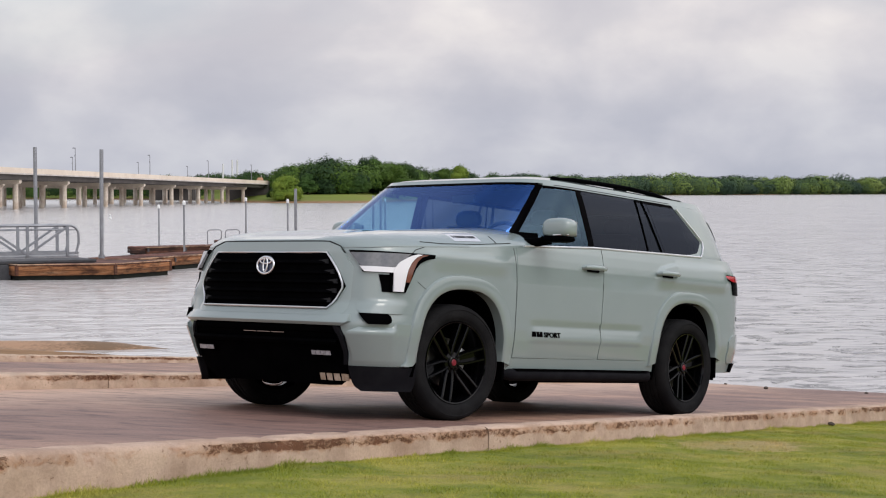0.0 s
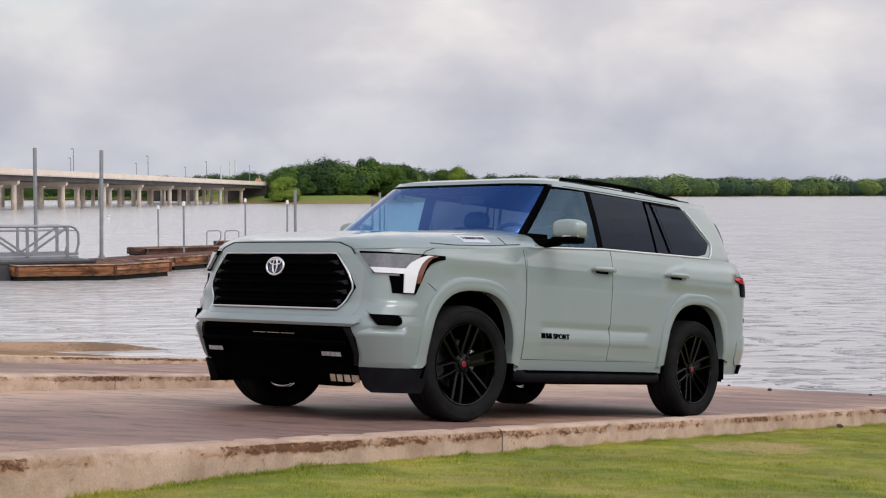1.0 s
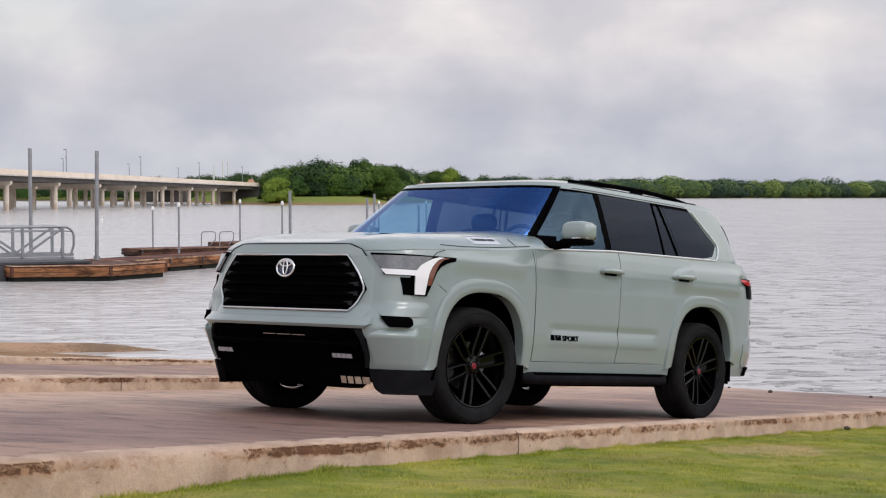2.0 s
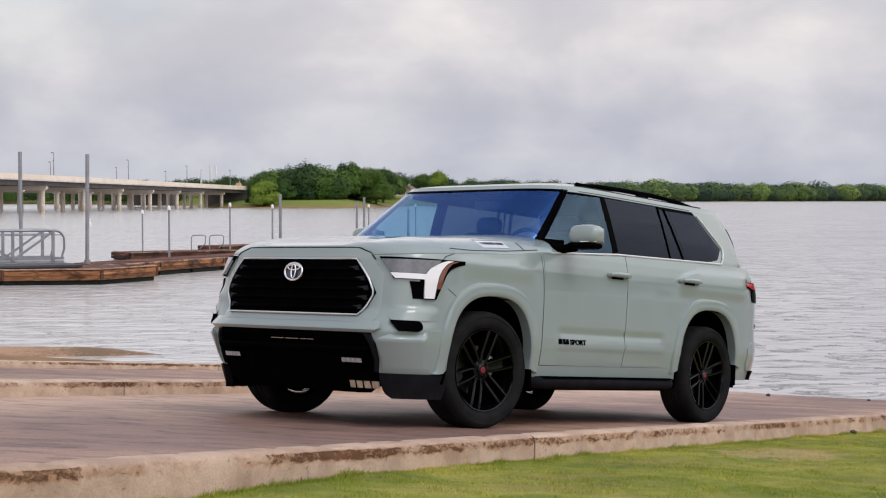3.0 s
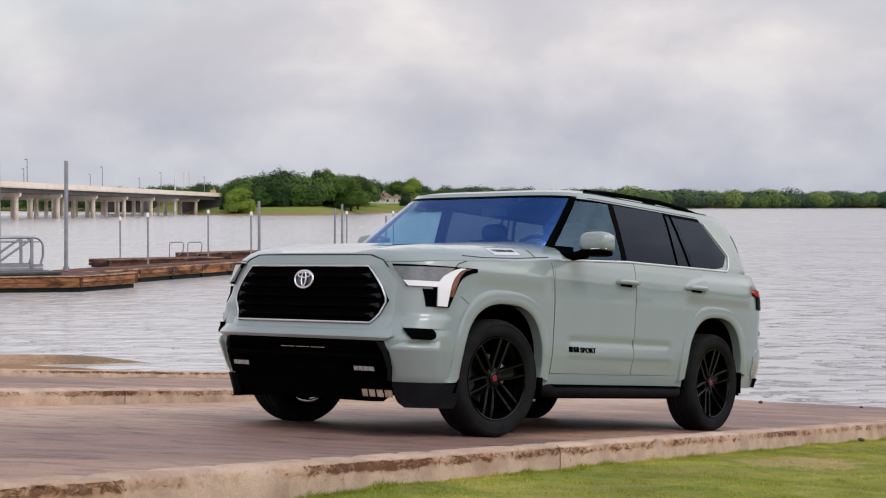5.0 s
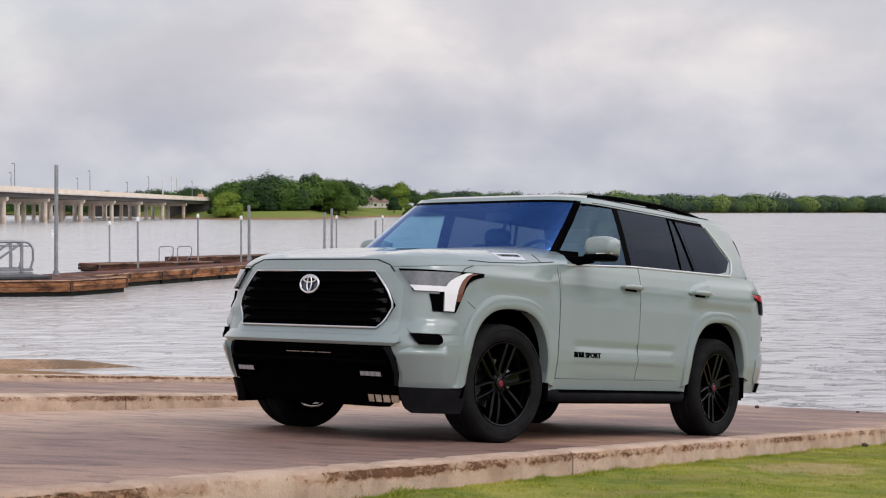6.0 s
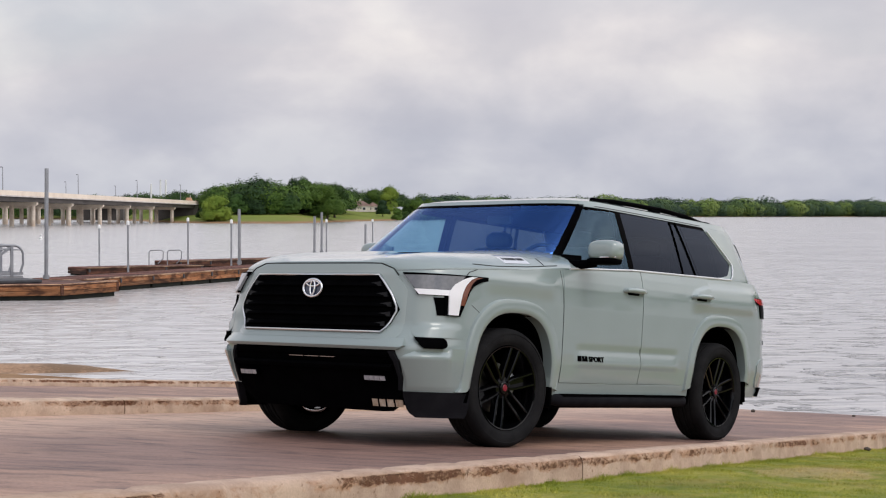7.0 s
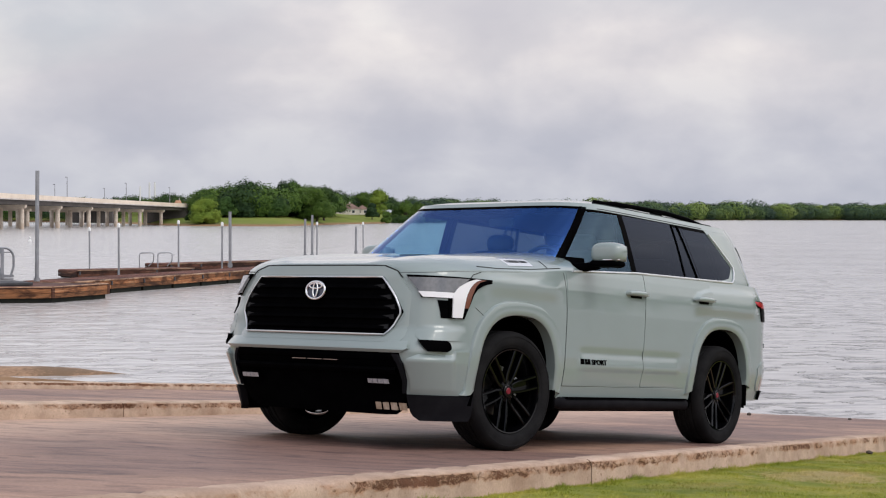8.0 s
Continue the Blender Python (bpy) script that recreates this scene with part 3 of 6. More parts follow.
def kerb_segment(k, x0, x1, height, width, parent):
    a, b = Vector((x0, kerb_y(k, x0), 0)), Vector((x1, kerb_y(k, x1), 0))
    d = (b - a).normalized()
    s = Vector((-d.y, d.x, 0))
    length = (b - a).length
    prof = [(-0.012, -0.22), (-0.006, -0.1), (-0.002, 0.0), (0.0, height * 0.35), (0.0, height * 0.7), (0.004, height - 0.022), (0.012, height - 0.006), (0.026, height),
            (width * 0.5, height + 0.002), (width - 0.026, height), (width - 0.01, height - 0.008), (width - 0.004, height - 0.024), (width, height * 0.5), (width, -0.1)]
    n = int(length / 0.03)
    g = Geo()

    def at(u, v):
        i = min(len(prof) - 1, int(round(v * (len(prof) - 1))))
        o, z = prof[i]
        p = a + d * (0.008 + (length - 0.016) * u)
        wob = (0.01 if k == 0 else 0.03) * fbm(p.x * 0.5, k * 7, 2)
        pit = max(0.0, fbm(p.x * 6, z * 9 + o * 5, k * 3 + 1) - 0.16)
        upper = max(0.0, min(1.0, (z - height * 0.25) / (height * 0.5)))
        sgn = 1 if o < width / 2 else -1
        o2 = o + sgn * (0.05 * pit * upper + 0.004 * fbm(p.x * 4, z * 14, k)) + wob
        z2 = z - 0.022 * pit * (z > height * 0.9) + (0.002 if k == 0 else 0.012) * fbm(p.x * 2.5, o * 8, 5) * (z > 0)
        q = p + s * o2
        return q.x, q.y, z2
    g.grid(at, n, len(prof) - 1)
    k0 = len(prof)
    g.f += [tuple(range(k0)), tuple(n * k0 + j for j in range(k0))[::-1]]
    return put("segment", g, KERBMATS[k], parent, smooth=50)


def build_kerbs():
    for k, cuts, height, width, label in (
            (0, (-13.6, -3.62, 6.4, 16.4), 0.12, 0.17, "weathered tan concrete kerb with brown spalling along the lawn"),
            (1, (-13.5, -6.6, -1.35, 4.0, 9.4, 15), 0.13, 0.30, "low tan concrete kerb with brown stains between ramp lanes"),
            (2, (-12, -5.5, 0.6, 6.6, 12.6), 0.09, 0.30, "low stained concrete kerb at the far ramp lane")):
        kerb = empty("kerb", RAMP, label=label, category="kerb", group="ramp kerbs", kind="structure")
        for x0, x1 in zip(cuts, cuts[1:]):
            kerb_segment(k, x0, x1, height, width, kerb)


def build_lawn():
    g = Geo()

    def at(u, v):
        x = -12 + 34 * u
        y = kerb_y(0, x) + 0.02 - 9 * v ** 1.6
        return x, y, lawn_z(x, y)
    g.grid(at, 240, 70)
    tagged(put("lawn", g, LAWNMAT, smooth=60, m=RAMP), "mown green lawn with dry straw patches beside the kerb", "lawn", kind="structure")
    rng = np.random.default_rng(5)
    n = 620000
    x = rng.uniform(-8.6, 9, n)
    back = 0.0 + 4.4 * rng.random(n) ** 1.2
    fringe = rng.random(n) < 0.05
    back = np.where(fringe, rng.uniform(-0.03, 0.05, n), back)
    y = LANES[0][0] + LANES[0][1] * x - 0.012 - back
    az = np.degrees(np.arctan2(y + 8.0, x + 10.4))
    keep = (az > 19) & (az < 60)
    x, y, fringe = x[keep], y[keep], fringe[keep]
    n = len(x)
    # height of the turf, from a coarse grid of lawn_z
    gx, gy = np.linspace(-8.7, 9.1, 180), np.linspace(-8.2, -0.9, 80)
    zg = np.array([[lawn_z(a, c) for c in gy] for a in gx])
    fx, fy = (x - gx[0]) / (gx[1] - gx[0]), (y - gy[0]) / (gy[1] - gy[0])
    ix, iy = np.clip(fx.astype(int), 0, 178), np.clip(fy.astype(int), 0, 78)
    fx, fy = np.clip(fx - ix, 0, 1), np.clip(fy - iy, 0, 1)
    z = (zg[ix, iy] * (1 - fx) * (1 - fy) + zg[ix + 1, iy] * fx * (1 - fy) + zg[ix, iy + 1] * (1 - fx) * fy + zg[ix + 1, iy + 1] * fx * fy) - 0.004
    tall = rng.uniform(0.008, 0.019, n) * np.where(fringe, rng.uniform(1.0, 2.2, n), 1.0)
    tall *= 0.75 + 0.55 * np.clip(np.sin(x * 9 + 2 * np.sin(y * 5)) * np.sin(y * 11 + 2 * np.sin(x * 4)) + 0.5 * np.sin(x * 23) * np.sin(y * 27), -0.4, 1.2)
    a, la = rng.uniform(0, 6.283, n), rng.uniform(0, 6.283, n)
    w, lean = rng.uniform(0.0012, 0.0024, n), rng.uniform(0.2, 1.1, n) * tall
    cx, cy = np.cos(a) * w, np.sin(a) * w
    v = np.empty((n, 3, 3))
    v[:, 0] = np.stack([x - cx, y - cy, z], 1)
    v[:, 1] = np.stack([x + cx, y + cy, z], 1)
    v[:, 2] = np.stack([x + np.cos(la) * lean, y + np.sin(la) * lean, z + tall], 1)
    g = Geo()
    g.v, g.f = v.reshape(-1, 3).tolist(), np.arange(3 * n).reshape(-1, 3).tolist()
    tagged(put("grass", g, BLADEMAT, m=RAMP), "short green grass blades mixed with dry straw", "grass", kind="stuff")


def lawn_z(x, y):
    d = kerb_y(0, x) - y
    return float(np.interp(x, [-9, -7, -5.4, -3, 0, 4, 8], [-.08, -.05, -.001, -.006, -.016, -.035, -.05])) + 0.02 * fbm(x * 0.5, y * 0.5) * min(1, d) + 0.010 * fbm(x * 2.1, y * 2.1) - 0.012 * max(0, d - 0.3)


build_ground()
build_water()
build_ramp()
build_kerbs()
build_lawn()

# ---- the parked car: front towards -x, driver's side towards -y, wheels on z = 0 of the slope ----
HZ = [.22, .40, .46, .58, .66, .72, .80, 1.00, 1.14, 1.20, 1.27, 1.36]
HW = [.93, .955, .965, .982, .986, .986, .988, .990, .985, .977, .962, .935]
HF = [-2.44, -2.50, -2.52, -2.56, -2.565, -2.53, -2.485, -2.472, -2.46, -2.445, -2.40, -2.28]
HN = [6, 6, 6, 6, 6, 5.8, 5.5, 5.3, 5.1, 4.8, 4.2, 3.5]
HR = [2.60, 2.65, 2.69, 2.73, 2.73, 2.72, 2.71, 2.71, 2.70, 2.69, 2.66, 2.60]
XF, XR = -1.2, 1.6


def ring(u, w, xf, nf, xr, nr, cf, cr):
    """Plan outline: u 0..1 front corner, 1..2 straight side, 2..3 rear corner; u < 0 is the far side."""
    s, u = (-1 if u >= 0 else 1), abs(u)
    if 1 <= u <= 2:
        return cf + (cr - cf) * (u - 1), s * w
    a = (u if u < 1 else 3 - u) * math.pi / 2
    n, c, e = (nf, cf, xf) if u < 1 else (nr, cr, xr)
    ax = abs(e - c)
    ca, sa = abs(math.cos(a)), abs(math.sin(a))
    k = math.atan2(sa * w, ca * ax)
    ca, sa = math.cos(k), math.sin(k)
    r = ((ca / ax) ** n + (sa / w) ** n) ** (-1 / n)
    return c + (-1 if u < 1 else 1) * r * ca, s * r * sa


def hull(u, z):
    w, xf, nf, xr = (float(np.interp(z, HZ, q)) for q in (HW, HF, HN, HR))
    if -1 < u < 0:
        nf *= float(np.interp(z, [.62, .70, .80, .86, .93, 1.02, 1.14], [1.04, 1.06, 1.42, 1.42, 1.18, 1.12, 1.0]))
    return ring(u, w, xf, nf, xr, 5.0, XF, XR)


def side(x, z):
    """Half width of the lower body at x, z."""
    w, xf, nf, xr = (float(np.interp(z, HZ, q)) for q in (HW, HF, HN, HR))
    if x < XF:
        return w * max(0, 1 - min(1, (XF - x) / (XF - xf)) ** nf) ** (1 / nf)
    if x > XR:
        return w * max(0, 1 - min(1, (x - XR) / (xr - XR)) ** 5.0) ** (1 / 5.0)
    return w


GZ = [1.30, 1.38, 1.50, 1.65, 1.78, 1.84]
GW = [.945, .928, .895, .85, .805, .775]
GF = [-1.16, -1.06, -.90, -.70, -.53, -.45]
GN = [3.2, 3.2, 3.5, 3.9, 4.3, 4.5]
GR = [2.56, 2.54, 2.48, 2.41, 2.34, 2.27]
CF, CR = .2, 1.3
FAR_FULL = (3.0, 2.1)  # the passenger corner of the cabin is fuller, at its foot and at the roof


def cabin(u, z):
    w, xf, nf, xr = (float(np.interp(z, GZ, q)) for q in (GW, GF, GN, GR))
    if u < 0:
        w += 0.03
    if -1 < u < 0:
        nf *= float(np.interp(z, [1.38, 1.80], FAR_FULL))
    return ring(u, w, xf, nf, xr, 5, CF, CR)


def pane(x, z, far=False):
    w, xf, nf, xr = (float(np.interp(z, GZ, q)) for q in (GW, GF, GN, GR))
    if far:
        w, nf = w + 0.03, nf * float(np.interp(z, [1.38, 1.80], FAR_FULL))
    if x < CF:
        return w * max(0, 1 - min(1, (CF - x) / (CF - xf)) ** nf) ** (1 / nf)
    if x > CR:
        return w * max(0, 1 - min(1, (x - CR) / (xr - CR)) ** 5) ** .2
    return w


def place_hull(u, z, off=0.0):
    x, y = hull(u, z)
    (xa, ya), (xb, yb) = hull(max(-2.999, u - 0.01), z), hull(min(2.999, u + 0.01), z)
    t = Vector((xb - xa, yb - ya))
    n = Vector((t.y, -t.x)).normalized() if t.length > 1e-6 else Vector((-1, 0))
    if n.dot(Vector((x - 0.2, y * 2))) < 0:
        n = -n
    return Vector((x + n.x * off, y + n.y * off, z))


def place_cab(u, z, off=0.0):
    x, y = cabin(u, z)
    (xa, ya), (xb, yb) = cabin(max(-2.999, u - 0.01), z), cabin(min(2.999, u + 0.01), z)
    t = Vector((xb - xa, yb - ya))
    n = Vector((t.y, -t.x)).normalized() if t.length > 1e-6 else Vector((-1, 0))
    if n.dot(Vector((x - 0.8, y * 2))) < 0:
        n = -n
    return Vector((x + n.x * off, y + n.y * off, z + 0.4 * off))


def on_side(s):
    return lambda x, z, off=0.0: Vector((x, s * (side(x, z) + off), z))


def on_pane(s):
    return lambda x, z, off=0.0: Vector((x, s * (pane(x, z, s > 0) + off), z + 0.3 * off))


def skin(place, fn, nu, nv, off=0.0, thick=0.012, g=None, relief=None):
    """A panel laid on a surface: fn(s, t) gives its two surface coordinates, its rim turns inwards by thick."""
    g = g or Geo()
    ss = [0.0] + [i / nu for i in range(nu + 1)] + [1.0]
    ts = [0.0] + [j / nv for j in range(nv + 1)] + [1.0]
    k0 = len(g.v)
    for i, s in enumerate(ss):
        for j, t in enumerate(ts):
            rim = i in (0, len(ss) - 1) or j in (0, len(ts) - 1)
            a, b = fn(s, t)
            d = off + (relief(a, b) if relief else 0) - (thick if rim else 0)
            g.v.append(tuple(place(a, b, d)))
    n = len(ts)
    g.f += [(k0 + i * n + j, k0 + (i + 1) * n + j, k0 + (i + 1) * n + j + 1, k0 + i * n + j + 1) for i in range(len(ss) - 1) for j in range(n - 1)]
    return g


def quad(c00, c10, c11, c01):
    """Bilinear patch from four corners."""
    def fn(s, t):
        return tuple((1 - s) * (1 - t) * c00[k] + s * (1 - t) * c10[k] + s * t * c11[k] + (1 - s) * t * c01[k] for k in (0, 1))
    return fn


def rows_fn(zs, left, right):
    """Patch between two edges given by height."""
    def fn(s, t):
        z = zs[0] + (zs[-1] - zs[0]) * t
        a, b = float(np.interp(z, zs, left)), float(np.interp(z, zs, right))
        return a + (b - a) * s, z
    return fn


def belt(x):
    return float(np.interp(x, [-2.5, -2.2, -1.73, -1.35, -.9, .14, 1.77, 2.2, 2.7], [1.155, 1.185, 1.215, 1.235, 1.275, 1.33, 1.362, 1.36, 1.35]))


ARCH = {-1: (-1.515, 0.0), 1: (1.535, 0.03)}  # wheel opening: centre, extra height


def arch(end, grow, n=56, low=0.40):
    """Outline of a wheel opening, grown by a margin, as (x, z) from front foot to rear foot."""
    cx, dz = ARCH[end]
    a, h, e = 0.475 + grow, 0.525 + dz + grow, 2.7
    out = []
    for k in range(n + 1):
        p = math.pi * (1 - k / n)
        c, s = math.cos(p), math.sin(p)
        out.append((cx + a * math.copysign(abs(c) ** (2 / e), c), 0.40 + h * abs(s) ** (2 / e)))
    return [(out[0][0] - 0.03, low)] + out + [(out[-1][0] + 0.01, low)]


def in_arch(x, z, grow):
    for end, (cx, dz) in ARCH.items():
        a, h = 0.475 + grow, 0.525 + dz + grow
        if z < 0.40 and abs(x - cx) < a:
            return True
        if z >= 0.40 and (abs(x - cx) / a) ** 2.7 + ((z - 0.40) / h) ** 2.7 < 1:
            return True
    return False


def shoulder(x, z):
    """The pressed shoulders: from the rear door handle to the tail lamp, and along the front wing."""
    ease = lambda q: min(1, max(0, q)) ** 2 * (3 - 2 * min(1, max(0, q)))
    edge = float(np.interp(x, [1.0, 1.12, 1.3, 2.2], [1.16, 1.25, 1.285, 1.30]))
    if x < 0:  # the raised top of the front wing
        return 0.016 * ease((1.185 - z) / .028) * ease((-.95 - x) / .14) * ease((x + 2.0) / .2) * ease((z - 1.0) / .15)
    return 0.020 * ease((edge - z) / .022) * ease((x - .98) / .10) * ease((2.28 - x) / .16) * ease((z - 1.03) / .12)


def door_relief(x, z):
    """The pressed wedge along the foot of the doors."""
    f = min(1, max(0, (x + 0.74) / 0.08)) * min(1, max(0, (0.84 - x) / 0.10))
    r = float(np.interp(z, [.44, .56, .595, .615, .695, .735, .75], [0, .004, .010, .009, -.009, -.001, 0]))
    return r * f + shoulder(x, z)


def door_end(z):
    return float(np.interp(z, [.44, .60, .80, .95, 1.05, 1.20, 1.40], [.93, .97, 1.02, 1.10, 1.22, 1.34, 1.36]))


car = empty("parked_suv", RAMP, label="clean sage-green sport utility vehicle with black wheels parked on ramp", category="car")


def body_shell():
    g = Geo()
    us = [-3 + k / 60 for k in range(60)] + [-2 + k / 110 for k in range(110)] + [-1 + k / 60 for k in range(120)] + [1 + k / 110 for k in range(110)] + [2 + k / 60 for k in range(61)]
    nz = 36
    for u in us:
        x0, _ = hull(u, 1.0)
        for j in range(nz + 1):
            zt = belt(x0)
            z = 0.365 + (zt - 0.365) * j / nz
            x, y = hull(u, z)
            inset = 0.014 if -0.86 < x < door_end(z) - 0.05 and z > 0.47 else 0.0
            q = place_hull(u, z, shoulder(x, z) - inset)
            g.v.append(tuple(q))
    n = nz + 1
    for i in range(len(us) - 1):
        for j in range(nz):
            q = (i * n + j, (i + 1) * n + j, (i + 1) * n + j + 1, i * n + j + 1)
            c = sum((Vector(g.v[k]) for k in q), Vector()) / 4
            if abs(c.y) > 0.8 and in_arch(c.x, c.z, 0.03):
                continue
            g.f.append(q)
    part("body", g, PAINT, car, "sage-green painted body shell", smooth=38)


def hood_z(x, y):
    yt = max(0.02, side(x, belt(x)))
    zc = float(np.interp(x, [-2.47, -2.44, -2.36, -2.2, -2.0, -1.43, -.95, -.7], [1.160, 1.215, 1.250, 1.287, 1.316, 1.372, 1.415, 1.43]))
    f = min(1.0, abs(y) / yt)
    dome = 0.020 * (1 / (1 + math.exp(-(f - 0.52) * 40)) - 1) * min(1, (x + 2.45) / 0.3) if x > -2.45 else 0
    return belt(x) + (zc - belt(x)) * (1 - f ** 6.5) + dome + 0.006


def hood():
    g = Geo()

    def at(u, v):
        x = -2.475 + (2.475 - 0.70) * u ** 1.6
        yt = side(x, belt(x)) * 0.998
        y = yt * math.sin((v * 2 - 1) * math.pi / 2)
        return x, y, hood_z(x, y) if abs(v - 0.5) < 0.4999 else belt(x)
    g.grid(at, 70, 64)
    part("hood", g, PAINT, car, "sage-green painted hood", smooth=40)


def line_on(place, pts, r, material, name, label=""):
    """A thin bead or gap line along points of a surface."""
    fine = []
    for (a, b), (c, d) in zip(pts, pts[1:]):
        fine += [(a + (c - a) * k / 8, b + (d - b) * k / 8) for k in range(8)]
    fine.append(pts[-1])
    g = Geo().tube([place(p[0], p[1], 0.0) for p in fine], r, 6)
    return part(name, g, material, car, label, smooth=60)


def lettering(words, size):
    """Flat raised letters in the x, y plane, upright."""
    cu = bpy.data.curves.new("letters", "FONT")
    cu.body, cu.size, cu.extrude, cu.offset, cu.resolution_u = words, size, 0.0025, size * 0.02, 3
    ob = bpy.data.objects.new("letters", cu)
    me = ob.to_mesh()
    g = Geo().add([tuple(v.co) for v in me.vertices], [tuple(q.vertices) for q in me.polygons])
    ob.to_mesh_clear()
    bpy.data.objects.remove(ob)
    bpy.data.curves.remove(cu)
    return g


def doors():
    for s in (-1, 1):
        pl = on_side(s)
        g = skin(pl, lambda a, t: (-.903 + (1.107 + 0.03 * t) * a, .452 + (belt(-.9 + 1.1 * a) - .456) * t), 44, 100, 0.003, 0.014, relief=door_relief)
        front = part("front_door", g, PAINT, car, smooth=30)
        g = skin(pl, lambda a, t: (.212 + .03 * t + (door_end(.456 + .9 * t) - .212 - .03 * t) * a, .456 + (belt(.24 + 1.1 * a) - .460) * t), 40, 100, 0.003, 0.014, relief=door_relief)
        rear = part("rear_door", g, PAINT, car, smooth=30)
        for door, x in ((front, 0.085), (rear, 1.165)):
            z = 1.172 if x < 1 else 1.186
            y = side(x, z) + shoulder(x, z)
            g = Geo().tube([(x - .145, s * (y - .004), z - .006), (x - .135, s * (y + .028), z), (x - .07, s * (y + .042), z + .003), (x + .07, s * (y + .042), z + .003), (x + .135, s * (y + .028), z), (x + .145, s * (y - .004), z - .006)],
                           [.016, .019, .021, .021, .019, .016], 10)
            part("handle", g, PAINT, door, "body-coloured pull handle", smooth=50)
            # flat black patch painted for the shade in the hollow under the handle
            g = skin(pl, quad((x - .085, z - .034), (x + .075, z - .034), (x + .085, z - .016), (x - .095, z - .016)), 6, 3, 0.005, 0.004, relief=shoulder)
            part("handle_shade", g, BLACK, door, smooth=60)
        # badge at the foot of the front door: plain bars, then the word
        for x, w, top in ((-.700, .050, .652), (-.690, .016, .640), (-.644, .032, .652), (-.622, .026, .634), (-.604, .036, .652)):
            xa = x if s < 0 else -1.04 - x - w
            g = skin(pl, quad((xa, .612), (xa + w * .9, .612), (xa + w * .9, top), (xa, top)), 1, 1, .007, 0.008, relief=door_relief)
            part("lettering_bar", g, GLOSSBLACK, front, "black raised badge bar")
        g = lettering("SPORT", .054)
        wide = max(p[0] for p in g.v)
        g.v = [tuple(pl(-.555 + .215 * p[0] / wide if s < 0 else -.34 - .215 * p[0] / wide, .612 + p[1], door_relief(-.45, .612 + p[1]) + .007 + p[2])) for p in g.v]
        part("lettering", g, GLOSSBLACK, front, "black raised letters reading SPORT")


def flares():
    for s in (-1, 1):
        for end in (-1, 1):
            low_f, low_r = (0.375, 0.42) if end < 0 else (0.44, 0.50)
            rails = [(0.0, -0.06), (0.0, 0.014), (0.006, 0.020), (0.034, 0.022), (0.074, 0.021), (0.092, 0.017), (0.100, 0.0), (0.100, -0.02)]
            outl = [arch(end, gr, 56, 0.37) for gr, _ in rails]
            g = Geo()
            m = len(outl[0])
            for k in range(m):
                for (gr, off), o in zip(rails, outl):
                    x, z = o[k]
                    z = max(z, (low_f if k < m / 2 else low_r) - gr * 0.3)
                    xs = min(max(x, -2.3), 2.45)
                    g.v.append((x, s * (side(xs, max(z, 0.42)) + off), z))
            n = len(rails)
            g.f = [(k * n + j, (k + 1) * n + j, (k + 1) * n + j + 1, k * n + j + 1) for k in range(m - 1) for j in range(n - 1)]
            part("fender_flare", g, PAINT, car, "raised sage-green wheel arch flare", smooth=45)
            g = Geo()
            o = arch(end, 0.005, 40, 0.30)
            for x, z in o:
                g.v += [(x, s * 0.97, z), (x, s * 0.52, z)]
            g.f = [(2 * k, 2 * k + 1, 2 * k + 3, 2 * k + 2) for k in range(len(o) - 1)]
            c = len(g.v)
            g.v += [(x, s * 0.52, z) for x, z in o]
            g.f.append(tuple(range(c, c + len(o))))
            part("wheel_liner", g, BLACK, car, "black wheel arch liner", smooth=40)
            # mud flap
            x = o[-1][0] + 0.005 if end < 0 else o[-1][0] + 0.01
            g = Geo().box((x, s * 0.86, 0.43 if end > 0 else 0.38), (0.025, 0.24, 0.22 if end > 0 else 0.2))
            part("mud_flap", g, BLACK, car, "black rubber mud flap", bevel=0.006)


